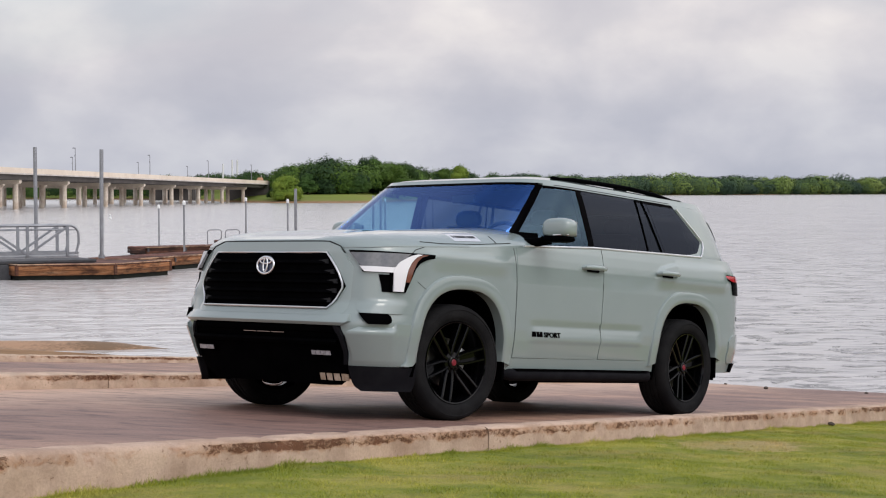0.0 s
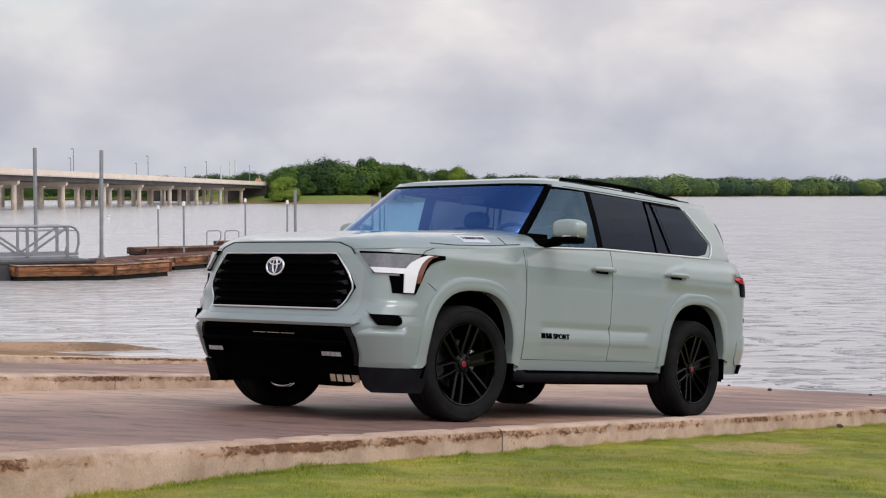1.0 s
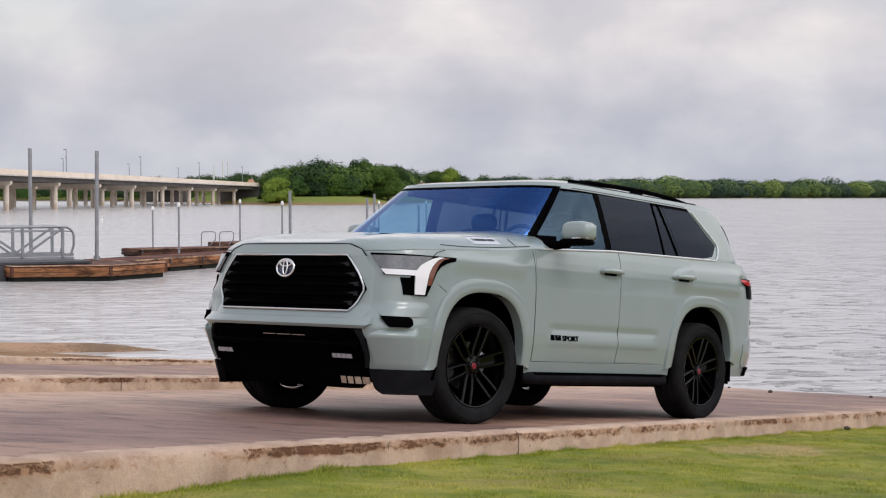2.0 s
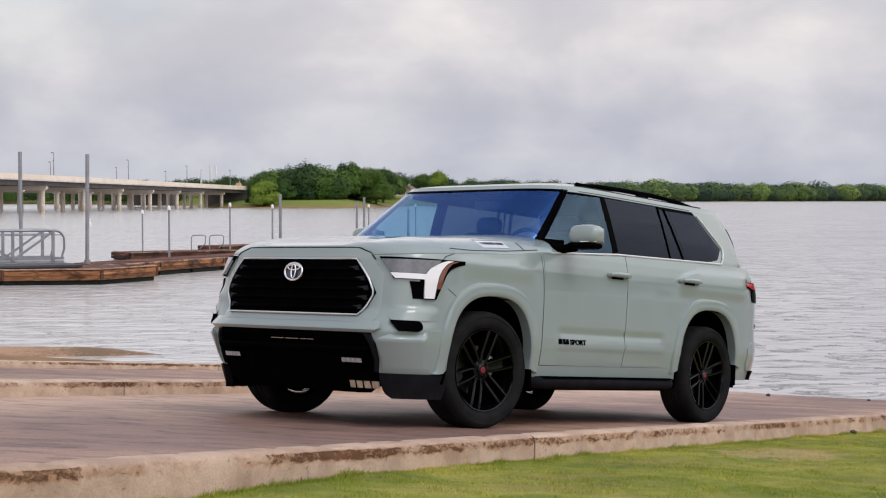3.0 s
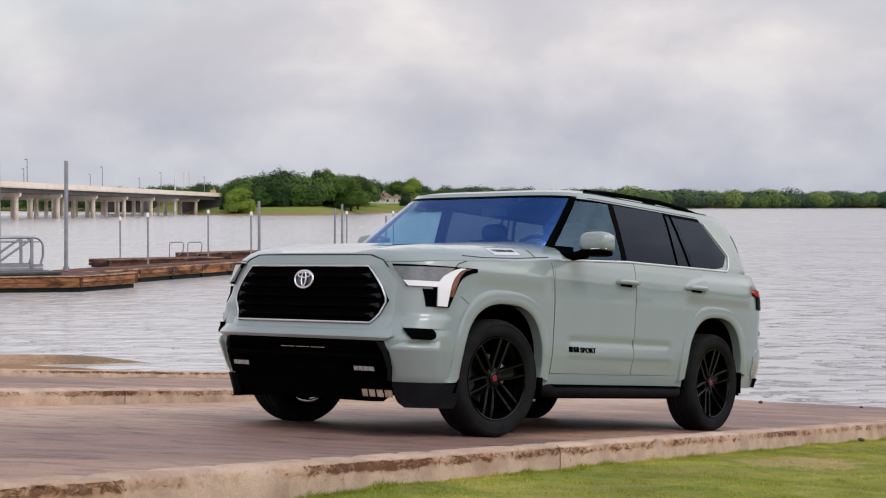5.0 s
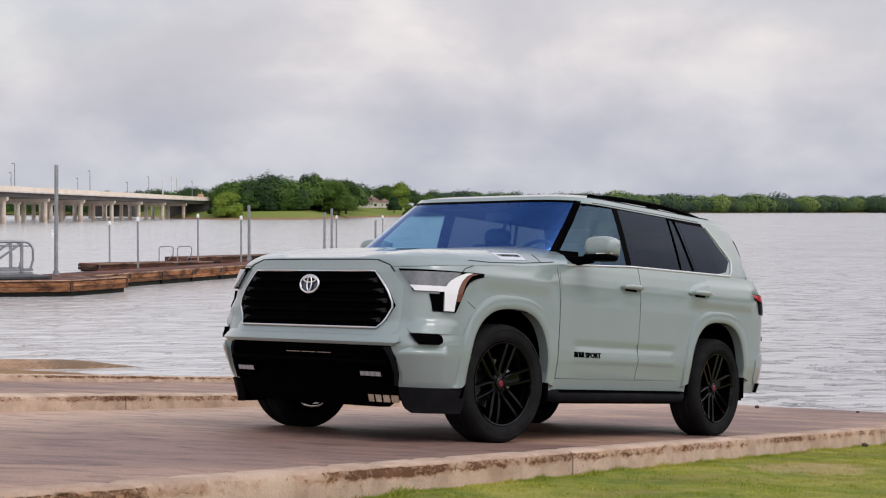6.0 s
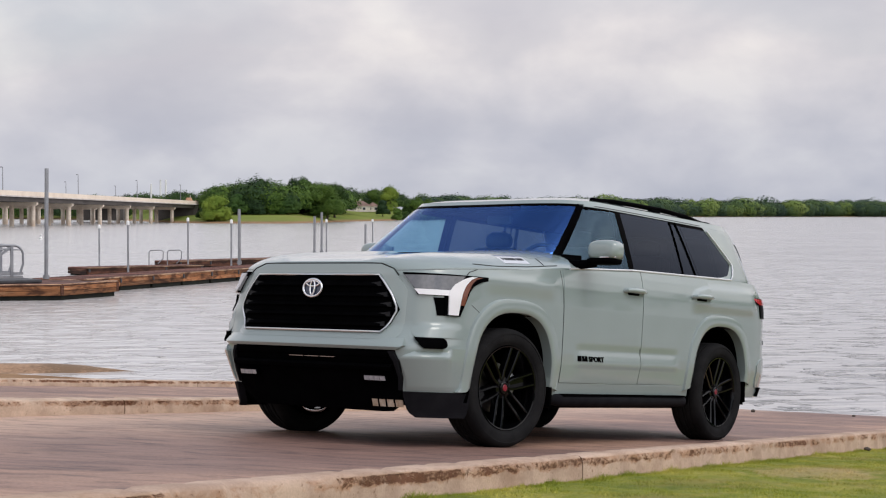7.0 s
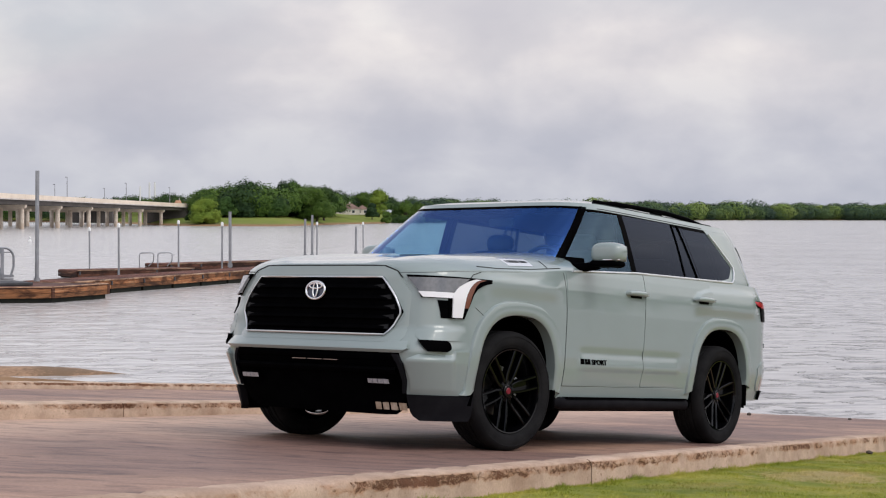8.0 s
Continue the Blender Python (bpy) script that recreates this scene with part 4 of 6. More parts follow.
def wheel(x, s):
    """Front wheels are turned a little to the right."""
    steer = -7.5 if x < 0 else 0
    w = empty("wheel", pose(x, -0.862 if s < 0 else (0.92 if x < 0 else 0.945), 0.405, 0, 16 if x < 0 else 14, steer if s < 0 else 180 + steer))
    w.parent = car
    prof = [(.288, -.098), (.294, -.110), (.303, -.120), (.309, -.1215), (.312, -.1255), (.330, -.1315), (.352, -.1345), (.372, -.132), (.375, -.1355), (.383, -.1325), (.399, -.121), (.409, -.100), (.4125, -.082), (.4135, -.066), (.404, -.063), (.404, -.054), (.4135, -.051),
            (.414, -.020), (.404, -.017), (.404, -.008), (.414, -.005)]
    prof = prof + [(r, -h) for r, h in reversed(prof)]
    part("tyre", Geo().lathe(prof, 72), RUBBER, w, smooth=35)
    g = Geo().lathe([(.290, -.100), (.294, -.111), (.290, -.118), (.282, -.116), (.276, -.100), (.268, -.05), (.252, .06), (.256, .10), (.284, .115)], 64)
    rim = part("rim", g, RIM, w, "gloss black alloy rim", smooth=40)
    # six pairs of slim parallel bars, each pair over a sunk web
    stations = ((.052, .021, -.080), (.11, .033, -.086), (.19, .037, -.100), (.278, .040, -.112))
    for k in range(6):
        m = Matrix.Rotation(2 * math.pi * k / 6, 4, "Y")
        prof = []
        for r, lat, y0 in stations:
            row = [(-lat - .014, y0 + .05), (-lat - .011, y0 + .006), (-lat - .006, y0), (-lat + .006, y0), (-lat + .010, y0 + .006), (-lat + .013, y0 + .062),
                   (lat - .013, y0 + .062), (lat - .010, y0 + .006), (lat - .006, y0), (lat + .006, y0), (lat + .011, y0 + .006), (lat + .014, y0 + .05)]
            prof += [m @ Vector((q, y, r)) for q, y in row]
        g = Geo().add(prof, [(12 * i + j, 12 * i + j + 1, 12 * i + j + 13, 12 * i + j + 12) for i in range(3) for j in range(11)])
        part("spoke", g, RIM, rim, smooth=15)
    g = Geo().lathe([(.0005, -.092), (.036, -.092), (.042, -.088), (.044, -.078), (.074, -.074), (.078, -.066), (.08, -.03)], 40)
    hub = part("hub", g, RIM, w, smooth=30)
    g = Geo().lathe([(.0005, -.0955), (.019, -.0955), (.023, -.092)], 24)
    part("cap_badge", g, RED, hub, "red centre cap badge", smooth=40)
    for k in range(6):
        g = Geo().lathe([(.0005, -.086), (.007, -.086), (.009, -.082), (.010, -.06)], 6, Matrix.Translation((.058 * math.sin(k * 1.0472 + .5), 0, .058 * math.cos(k * 1.0472 + .5))))
        part("lug_nut", g, RIM, hub, smooth=20)
    g = Geo().lathe([(.07, .012), (.172, .012), (.176, .02), (.172, .036), (.07, .036)], 48)
    part("brake_disc", g, BRAKE, w, "steel brake disc", smooth=30)
    g = Geo().lathe([(.0005, .05), (.24, .05), (.24, .06)], 32)
    part("back_plate", g, BLACK, w, smooth=30)
    g = Geo().box((.12, .02, .09), (.09, .075, .14), Matrix.Rotation(0.2, 4, "Y"))
    part("caliper", g, GALV, w, "grey brake caliper", bevel=0.01)


GZS = [.748, .80, .90, 1.00, 1.08, 1.128]
GHW = [.615, .655, .705, .655, .59, .545]


def front_end():
    pl = place_hull

    def y_to_u(y, z):
        lo, hi = 0.0, 1.0
        for _ in range(30):
            mid = (lo + hi) / 2
            if -hull(mid, z)[1] < abs(y):
                lo = mid
            else:
                hi = mid
        return math.copysign(lo, -y) if y else 0.0

    def yz(y, z, off=0.0):
        u = y_to_u(y, z)
        p = place_hull(u if z < .66 else abs(u), z, 0.0)
        return Vector((p.x - off, y, z))
    # raised body-coloured surround of the grille
    def surround(s, t):
        z = .70 + (1.203 - .70) * t
        h = float(np.interp(z, [.70, .76, .90, 1.0, 1.13, 1.17, 1.203], [.715, .745, .78, .755, .665, .63, .53])) * (1 if s < 0.5 else 0.94)
        return (2 * s - 1) * h, z
    g = skin(yz, surround, 60, 30, 0.026, 0.03, relief=lambda y, z: -.045 * min(1, max(0, (abs(y) - .60) / .18)) ** 2)
    part("grille_surround", g, PAINT, car, "sage-green grille surround", smooth=32)

    def opening(s, t):
        z = GZS[0] + (GZS[-1] - GZS[0]) * t
        return (2 * s - 1) * float(np.interp(z, GZS, GHW)), z
    grille = part("grille", skin(yz, opening, 48, 20, 0.032, 0.02), BLACK, car, "black slatted front grille", smooth=40)
    for k, z in enumerate((.80, .865, .93, .995, 1.065)):
        h = float(np.interp(z, GZS, GHW)) - 0.03
        g = Geo()
        prof = [(0.030, -.016), (0.050, -.016), (0.056, -.010), (0.040, .014), (0.030, .018)]
        for i in range(41):
            y = -h + 2 * h * i / 40
            end = min(1, (h - abs(y)) / 0.05 + 0.15)
            g.v += [tuple(yz(y, z + dz, 0.030 + (o - 0.030) * end)) for o, dz in prof]
        g.f = [(i * 5 + j, (i + 1) * 5 + j, (i + 1) * 5 + j + 1, i * 5 + j + 1) for i in range(40) for j in range(4)]
        slat = part("slat", g, BLACK, grille, smooth=25)
        # lighter end plates stand in for the gloss reflection on the slats
        for s in (-1, 1):
            tip = quad((s * (h - .11), z - .010), (s * (h + .002), z - .014), (s * (h - .006), z + .018), (s * (h - .075), z + .008))
            part("slat_sheen", skin(yz, tip, 5, 2, 0.046, 0.014), SHEENTRIM, slat, "slat end plate coloured as a gloss reflection", smooth=40)
    rim = [(-GHW[0] + 2 * GHW[0] * k / 12, GZS[0]) for k in range(12)] + [(float(np.interp(z, GZS, GHW)), z) for z in np.linspace(GZS[0], GZS[-1], 12)]
    rim += [(GHW[-1] - 2 * GHW[-1] * k / 12, GZS[-1]) for k in range(1, 12)] + [(-float(np.interp(z, GZS, GHW)), z) for z in np.linspace(GZS[-1], GZS[0], 12)][:-1]
    part("trim_ring", Geo().tube([yz(y, z, 0.036) for y, z in rim], 0.0075, 6, closed=True), SATIN, grille, "bright metal grille trim", smooth=60)
    # round emblem: plain rings
    def oval(a, b, cy, cz, r, n=40, off=0.062):
        return Geo().tube([yz(cy + a * math.cos(2 * math.pi * k / n), cz + b * math.sin(2 * math.pi * k / n), off) for k in range(n)], r, 8, closed=True)
    em = part("emblem", oval(.083, .059, 0, 1.034, .009), CHROME, grille, "chrome oval emblem", smooth=60)
    g = Geo().add([yz(.079 * math.cos(2 * math.pi * k / 32), 1.034 + .056 * math.sin(2 * math.pi * k / 32), .055) for k in range(32)], [tuple(range(32))])
    part("emblem_plate", g, NAVY, em, "dark blue emblem plate")
    part("emblem_oval", oval(.056, .018, 0, 1.064, .0065, off=.063), CHROME, em, smooth=60)
    part("emblem_upright", oval(.020, .048, 0, 1.036, .0065, off=.065), CHROME, em, smooth=60)
    # headlamps
    for s in (1, -1):
        def q(*c):
            return quad(*[(s * u, z) for u, z in c])

        def pl(u, z, off=0.0, k=0.0 if s > 0 else 0.014):
            return place_hull(u, z, off + k)
        lamp = part("headlamp", skin(pl, rows_fn([1.004, 1.04, 1.08, 1.11, 1.128, 1.150], [s * v for v in (.452, .444, .43, .416, .407, .40)], [s * v for v in (.612, .620, .634, .660, .700, .708)]), 26, 16, 0.012, 0.03), GLOSSBLACK, car, "wrap-around headlamp with white light guide", smooth=40)
        if s > 0:
            part("reflector", skin(pl, q((.445, 1.045), (.553, 1.045), (.60, 1.142), (.405, 1.134)), 14, 6, 0.016, 0.012), LAMPGREY, lamp, "clear lens over grey reflector", smooth=40)
        else:
            # far lens gets a pale colour in place of reflected sky
            part("reflector", skin(pl, q((.445, 1.015), (.640, 1.015), (.705, 1.146), (.405, 1.140)), 18, 8, 0.018, 0.02), FOGLENS, lamp, "pale lens with a sky reflection painted into its colour", smooth=40)
        part("lower_case", skin(pl, q((.540, .872), (.590, .872), (.618, 1.03), (.535, 1.03)), 10, 8, 0.012, 0.03), GLOSSBLACK, lamp, smooth=40)
        part("light_bar", skin(pl, q((.458, 1.006), (.56, 1.006), (.56, 1.043), (.442, 1.043)), 10, 3, 0.022, 0.02), LAMPWHITE, lamp, "white light guide", smooth=40)
        part("light_guide", skin(pl, rows_fn([.878, .98, 1.03, 1.08, 1.125, 1.143], [s * v for v in (.549, .547, .546, .562, .594, .620)], [s * v for v in (.580, .586, .590, .600, .618, .640)]), 8, 18, 0.024, 0.02), LAMPWHITE, lamp, "white light guide", smooth=40)
        part("turn_lens", skin(pl, rows_fn([.945, 1.03, 1.09, 1.13, 1.142], [s * v for v in (.587, .592, .601, .619, .641)], [s * v for v in (.600, .610, .622, .640, .664)]), 5, 12, 0.019, 0.012), AMBER, lamp, "amber turn lens", smooth=40)
        part("corner_vent", skin(pl, rows_fn([.872, .93, .99], [s * v for v in (.518, .512, .503)], [s * v for v in (.545, .545, .546)]), 5, 6, 0.006, 0.02), BLACK, car, "black vertical vent", smooth=40)
        pl = place_hull
        # bumper corner: ledge, duct and wing
        part("duct", skin(pl, rows_fn([.650, .662, .686, .712, .724], [s * v for v in (.504, .497, .483, .470, .464)], [s * v * (1 if s > 0 else .965) for v in (.556, .566, .565, .556, .546)]), 10, 5, 0.026 if s > 0 else 0.032, 0.04), BLACK, car, "black bumper duct", smooth=40)
        def wing(u, z):
            facet = min(1, max(0, (.588 - abs(u)) / .016))
            ledge_z = float(np.interp(z, [.372, .40, .585, .602, .655], [-.004, .004, .022, .020, -.030]))
            plain = float(np.interp(z, [.372, .40, .655], [-.004, .002, .004]))
            fade = min(1, max(0, (.637 - abs(u)) / .03))
            return (ledge_z * facet + plain * (1 - facet)) * fade
        part("bumper_wing", skin(pl, rows_fn([.372, .45, .58, .60, .655], [s * v for v in (.448, .452, .436, .445, .506)], [s * .637] * 5), 40, 30, 0.006, 0.03, relief=wing), PAINT, car, "sage-green bumper corner", smooth=22)

        def brow(u, z):
            return .017 * min(1, max(0, (.822 - z) / .032)) * min(1, max(0, (.61 - abs(u)) / .08)) * min(1, max(0, (abs(u) - .45) / .05))
        part("bumper_brow", skin(pl, rows_fn([.724, .75, .80, .87], [s * v for v in (.47, .45, .445, .445)], [s * .63] * 4), 30, 14, 0.001, 0.012, relief=brow), PAINT, car, "sage-green panel under the headlamp", smooth=28)
        # fog lamp
        fog = part("fog_lamp", skin(yz, quad((-s * .655 - .03, .423), (-s * .480 - .03, .423), (-s * .480 - .03, .464), (-s * .655 - .03, .464)), 8, 2, 0.050, 0.02), BLACK, car, "small rectangular fog lamp", smooth=40)
        for k in range(4):
            y0 = -s * (.645 - .04 * k) - .03
            part("fog_lens", skin(yz, quad((y0, .429), (y0 + s * .036, .429), (y0 + s * .036, .458), (y0, .458)), 2, 2, 0.054, 0.01), FOGLENS, fog, "bright fog lamp lens")
        # bright slots in the lower intake
        for k in range(4 if s > 0 else 0):
            y0 = -s * (.515 + .058 * k)
            part("intake_slot", skin(yz, quad((y0, .258), (y0 - s * .042, .258), (y0 - s * .044, .306), (y0, .306)), 2, 2, 0.006, 0.01), CONCRETE, car, "pale gap in the lower grille")
        # lower lip
        part("lower_lip", skin(pl, rows_fn([.195, .23, .33, .362], [s * v for v in (.474, .448, .438, .438)], [s * v for v in (.635, .645, .655, .655)]), 16, 6, 0.012, 0.05), LIP, car, "black lower bumper lip", smooth=40)
    # ledge over the lower grille
    def ledge(s, t):
        z = .632 + (.712 - .632) * t
        return (2 * s - 1) * float(np.interp(z, [.632, .66, .712], [.75, .80, .78])), z
    part("bumper_ledge", skin(yz, ledge, 50, 8, 0.02, 0.05, relief=lambda y, z: float(np.interp(z, [.632, .65, .712], [.006, .022, .0]))), PAINT, car, "sage-green bumper ledge", smooth=30)

    def lower(s, t):
        z = .225 + (.632 - .225) * t
        return (2 * s - 1) * float(np.interp(z, [.225, .30, .36, .52, .632], [.58, .70, .745, .765, .735])) * (1 if s < 0.5 else 0.925), z
    low = part("lower_grille", skin(yz, lower, 44, 24, 0.004, 0.12), BLACK, car, "black lower bumper grille", smooth=40)
    for z, h, dp in ((.605, .70, .022), (.515, .73, .05)):
        g = Geo()
        for i in range(31):
            y = -h + 1.925 * h * i / 30
            g.v += [tuple(yz(y, z + dz, o)) for o, dz in ((0.0, -.02), (dp, -.018), (dp + .006, .004), (dp - .01, .02), (0.0, .022))]
        g.f = [(i * 5 + j, (i + 1) * 5 + j, (i + 1) * 5 + j + 1, i * 5 + j + 1) for i in range(30) for j in range(4)]
        part("bar", g, BLACK, low, smooth=25)
    for k in range(3):
        g = skin(yz, quad((-.27 + .14 * k, .569), (-.145 + .14 * k, .569), (-.145 + .14 * k, .573), (-.27 + .14 * k, .573)), 4, 1, 0.03, 0.02)
        part("intake_gap", g, SATIN, low, "thin bright intake gap")
    for s in (-1, 1):
        part("grille_frame", skin(yz, rows_fn([.37, .45, .56, .625], [s * v * (.925 if s > 0 else 1) for v in (.735, .75, .735, .70)], [s * v * (.925 if s > 0 else 1) for v in (.745, .765, .762, .735)]), 3, 12, 0.03, 0.03), LIP, low, "dark frame of the lower grille", smooth=30)
    # chrome arc added to make the crescent glint below the car
    part("glint_arc", Geo().tube([(-2.1, .315 + .105 * math.cos(q), .215 - .03 * math.sin(q)) for q in np.linspace(0.1, math.pi - .1, 12)], [.004, .008, .011, .013, .014, .014, .014, .013, .012, .010, .008, .005], 8), CHROME, car, "chrome arc added as a bright glint under the bumper", smooth=60)
    g = Geo().box((-2.0, 0, .30), (.6, 1.1, .06)).box((0, 0, .36), (4.6, 1.2, .16)).box((1.9, 0, .33), (.8, 1.0, .12)).box((0, .25, .30), (2.2, .35, .08)).box((0, 0, .30), (4.2, 1.60, .08)).box((.42, -.66, .288), (.17, .18, .06))
    part("underbody", g, BLACK, car, "black underbody and frame", bevel=0.02)
    g = Geo().tube([(-1.55, -.62, .38), (-1.55, .62, .38)], .05, 12).tube([(1.55, -.62, .38), (1.55, .62, .38)], .05, 12)
    part("axle", g, BLACK, car, smooth=60)
    # seams
    for s in (1, -1):
        line_on(pl, [(s * .632, .955), (s * .66, .915), (s * .70, .86)], .0022, GAP, "seam", "dark bumper gap")
        line_on(on_side(-s), [(-.908, .45), (-.906, .9), (-.915, 1.1), (-.935, 1.26)], .0022, GAP, "seam", "dark door gap")
        line_on(on_side(-s), [(.207, .455), (.205, .56), (.222, .61), (.205, .72), (.238, 1.10), (.243, 1.33)], .0022, GAP, "seam", "dark door gap")
        line_on(on_side(-s), [(-.9, .450), (.2, .456), (.93, .460)], .0022, GAP, "seam", "dark door gap")
        line_on(on_side(-s), [(door_end(z), z) for z in (.46, .6, .8, .95, 1.05, 1.2, 1.34)], .0022, GAP, "seam", "dark door gap")
    for s in (1, -1):
        # gap between hood and wing
        g = Geo().tube([(x, s * (side(x, belt(x)) - .02 - .1 * max(0, -x - 1.75)), hood_z(x, side(x, belt(x)) - .02 - .1 * max(0, -x - 1.75)) + .001) for x in np.linspace(-1.95, -.95, 24)], .0035, 6)
        part("seam", g, GAP, car, "dark hood gap", smooth=60)
        line_on(on_side(s), [(-1.95, belt(-1.95) - .002), (-2.03, 1.175), (-2.06, 1.15)], .003, GAP, "seam", "dark hood gap")
        g = Geo().tube([(-1.12, s * y, hood_z(-1.12, y) + .001) for y in np.linspace(side(-1.12, belt(-1.12)) - .10, side(-1.12, belt(-1.12)) - .018, 10)], .003, 6)
        part("seam", g, GAP, car, "dark hood gap", smooth=60)
    edge = [(-.675, 1.125), (-.63, 1.170), (-.53, 1.204)] + [(y, 1.206) for y in np.linspace(-.45, .45, 20)] + [(.53, 1.204), (.63, 1.170), (.675, 1.125)]
    part("seam", Geo().tube([yz(y, z + .003, .016) for y, z in edge], .0045, 6), GAP, car, "dark hood gap", smooth=60)


def greenhouse():
    pl = place_cab
    ws = part("windscreen", skin(pl, lambda s, t: ((2 * s - 1) * (.535 + .012 * t), 1.385 + .425 * t), 110, 40, 0.0, 0.004), WINDSCREEN, car, "blue-tinted windscreen", smooth=60)
    for s in (1, -1):
        if s > 0:
            part("frit_band", skin(pl, rows_fn([1.38, 1.812], [s * .526, s * .536], [s * .545, s * .552]), 4, 20, 0.007, 0.006), GLOSSBLACK, ws, "black edge band", smooth=60)
        lo, hi = ((.540, .545), (.560, .580)) if s > 0 else ((.543, .549), (.556, .566))
        part("a_pillar", skin(pl, rows_fn([1.26, 1.80], [s * q for q in lo], [s * q for q in hi]), 8, 24, 0.004, 0.05 if s > 0 else 0.02), BLACK, car, "black windscreen pillar", smooth=50)
    part("frit_band", skin(pl, lambda s, t: ((2 * s - 1) * .545, 1.795 + .020 * t), 40, 2, 0.003, 0.006), GLOSSBLACK, ws, "black edge band", smooth=60)
    part("cowl", skin(pl, lambda s, t: ((2 * s - 1) * .56, 1.24 + .155 * t), 40, 4, 0.004, 0.03), BLACK, car, "black plastic cowl", smooth=60)
    part("header", skin(pl, lambda s, t: ((2 * s - 1) * .64, 1.812 + .030 * t), 40, 3, 0.004, 0.03), PAINT, car, smooth=60)
    for s in (-1, 1):
        pn = on_pane(s)
        sg = -s
        panes = (("front_window", SIDEGLASS, (-.80 if s < 0 else cabin(-.566, 1.33)[0], 1.305), (.075, 1.338), (.050, 1.782), (-.355 if s < 0 else cabin(-.570, 1.774)[0], 1.774), "lightly tinted front door window"),
                 ("rear_window", DARKGLASS, (.155, 1.345), (.945, 1.362), (.915, 1.790), (.125, 1.786), "dark privacy glass in the rear door"),
                 )
        for name, m, a, b, c, d, lab in panes:
            w = part(name, skin(pn, quad(a, b, c, d), 16, 12, 0.002, 0.004), m, car, lab, smooth=60)
        part("quarter_window", skin(pn, rows_fn([1.365, 1.395, 1.50, 1.77], [1.235, 1.215, 1.17, 1.085], [1.70, 1.765, 1.842, 1.515]), 16, 18, 0.002, 0.004), DARKGLASS, car, "dark privacy quarter window", smooth=60)
        part("b_pillar", skin(pn, quad((.075, 1.33), (.155, 1.335), (.125, 1.80), (.045, 1.80)), 3, 12, 0.003, 0.05), GLOSSBLACK, car, "black door pillar", smooth=60)
        part("c_pillar", skin(pn, quad((.945, 1.35), (1.235, 1.355), (1.09, 1.80), (.910, 1.80)), 6, 12, 0.001, 0.02), DARKGLASS, car, "black pillar behind the rear door", smooth=60)
        part("pillar_bead", Geo().tube([pn(1.165 - (z - 1.36) * .36, z, .006) for z in np.linspace(1.36, 1.79, 12)], .006, 6), BLACK, car, smooth=60)
        part("pillar_bead", Geo().tube([pn(.950 - (z - 1.36) * .08, z, .006) for z in np.linspace(1.36, 1.79, 12)], .006, 6), BLACK, car, smooth=60)
        # frames over the doors
        part("window_frame", skin(pn, lambda a, t: (-.30 + 1.84 * a, 1.772 + .03 * t), 40, 2, 0.001, 0.02), GLOSSBLACK, car, "black window frame", smooth=60)
        # bright strip along the window sill
        xs = np.linspace(-.80, 1.80, 40)
        part("belt_strip", Geo().tube([(x, s * (max(pane(x, belt(x) + .008, s > 0), side(x, belt(x))) + .002), belt(x) + .006) for x in xs], .009, 6), BRIGHT, car, "chrome window sill strip", smooth=60)
        lip = [(1.80, belt(1.80) + .006), (1.835, 1.40), (1.868, 1.455), (1.872, 1.50), (1.80, 1.565), (1.66, 1.675), (1.55, 1.768)]
        fine = [(np.interp(q, range(7), [p[0] for p in lip]), np.interp(q, range(7), [p[1] for p in lip])) for q in np.linspace(0, 6, 30)]
        part("quarter_strip", Geo().tube([pn(a, c, .010) for a, c in fine], .008, 6), BRIGHT, car, "bright strip round the quarter window", smooth=60)
        part("belt_panel", skin(pn, lambda a, t: (-.62 + 2.5 * a, belt(-.62 + 2.5 * a) - .03 + (.03 + .012) * t), 40, 2, 0.0, 0.03), PAINT, car, smooth=60)
        # rear pillar
        part("d_pillar", skin(pl, rows_fn([1.34, 1.372, 1.40, 1.50, 1.77, 1.80], [sg * v for v in (1.95, 2.15, 2.228, 2.278, 2.135, 2.12)], [sg * 2.72] * 6), 24, 24, 0.003, 0.03), PAINT, car, "sage-green rear pillar", smooth=40)
        part("roof_side", skin(pl, lambda a, t: (sg * (.58 + 2.1 * a), 1.796 + .048 * t), 60, 4, 0.004, 0.03), PAINT, car, "sage-green roof side", smooth=60)
        part("seam", Geo().tube([pl(sg * (.66 + 1.44 * a), 1.806 + .002 * math.sin(a * 3), .005) for a in np.linspace(0, 1, 40)], .003, 6), GAP, car, "dark roof gap", smooth=60)
    part("tailgate", skin(pl, lambda s, t: (2.70 + .299 * s, 1.33 + .47 * t), 12, 12, 0.003, 0.03), PAINT, car, smooth=40)
    part("tailgate", skin(pl, lambda s, t: (-(2.70 + .299 * s), 1.33 + .47 * t), 12, 12, 0.003, 0.03), PAINT, car, smooth=40)
    g = Geo()

    def roof(a, r):
        u = -2.999 + 5.998 * a
        x, y = cabin(u, 1.84)
        k = 1 - r
        z = 1.842 + 0.062 * (1 - k ** 6)
        return 0.85 + (x - 0.85) * k, y * k, z - 0.035 * max(0, (0.85 + (x - 0.85) * k - 1.0)) ** 1.5
    g.grid(roof, 160, 16)
    part("roof", g, PAINT, car, "sage-green roof", smooth=60)
    part("rear_spoiler", skin(pl, lambda s, t: (2.62 + .37 * s, 1.79 + .035 * t), 10, 3, 0.05, 0.08), PAINT, car, "sage-green roof spoiler", smooth=40)
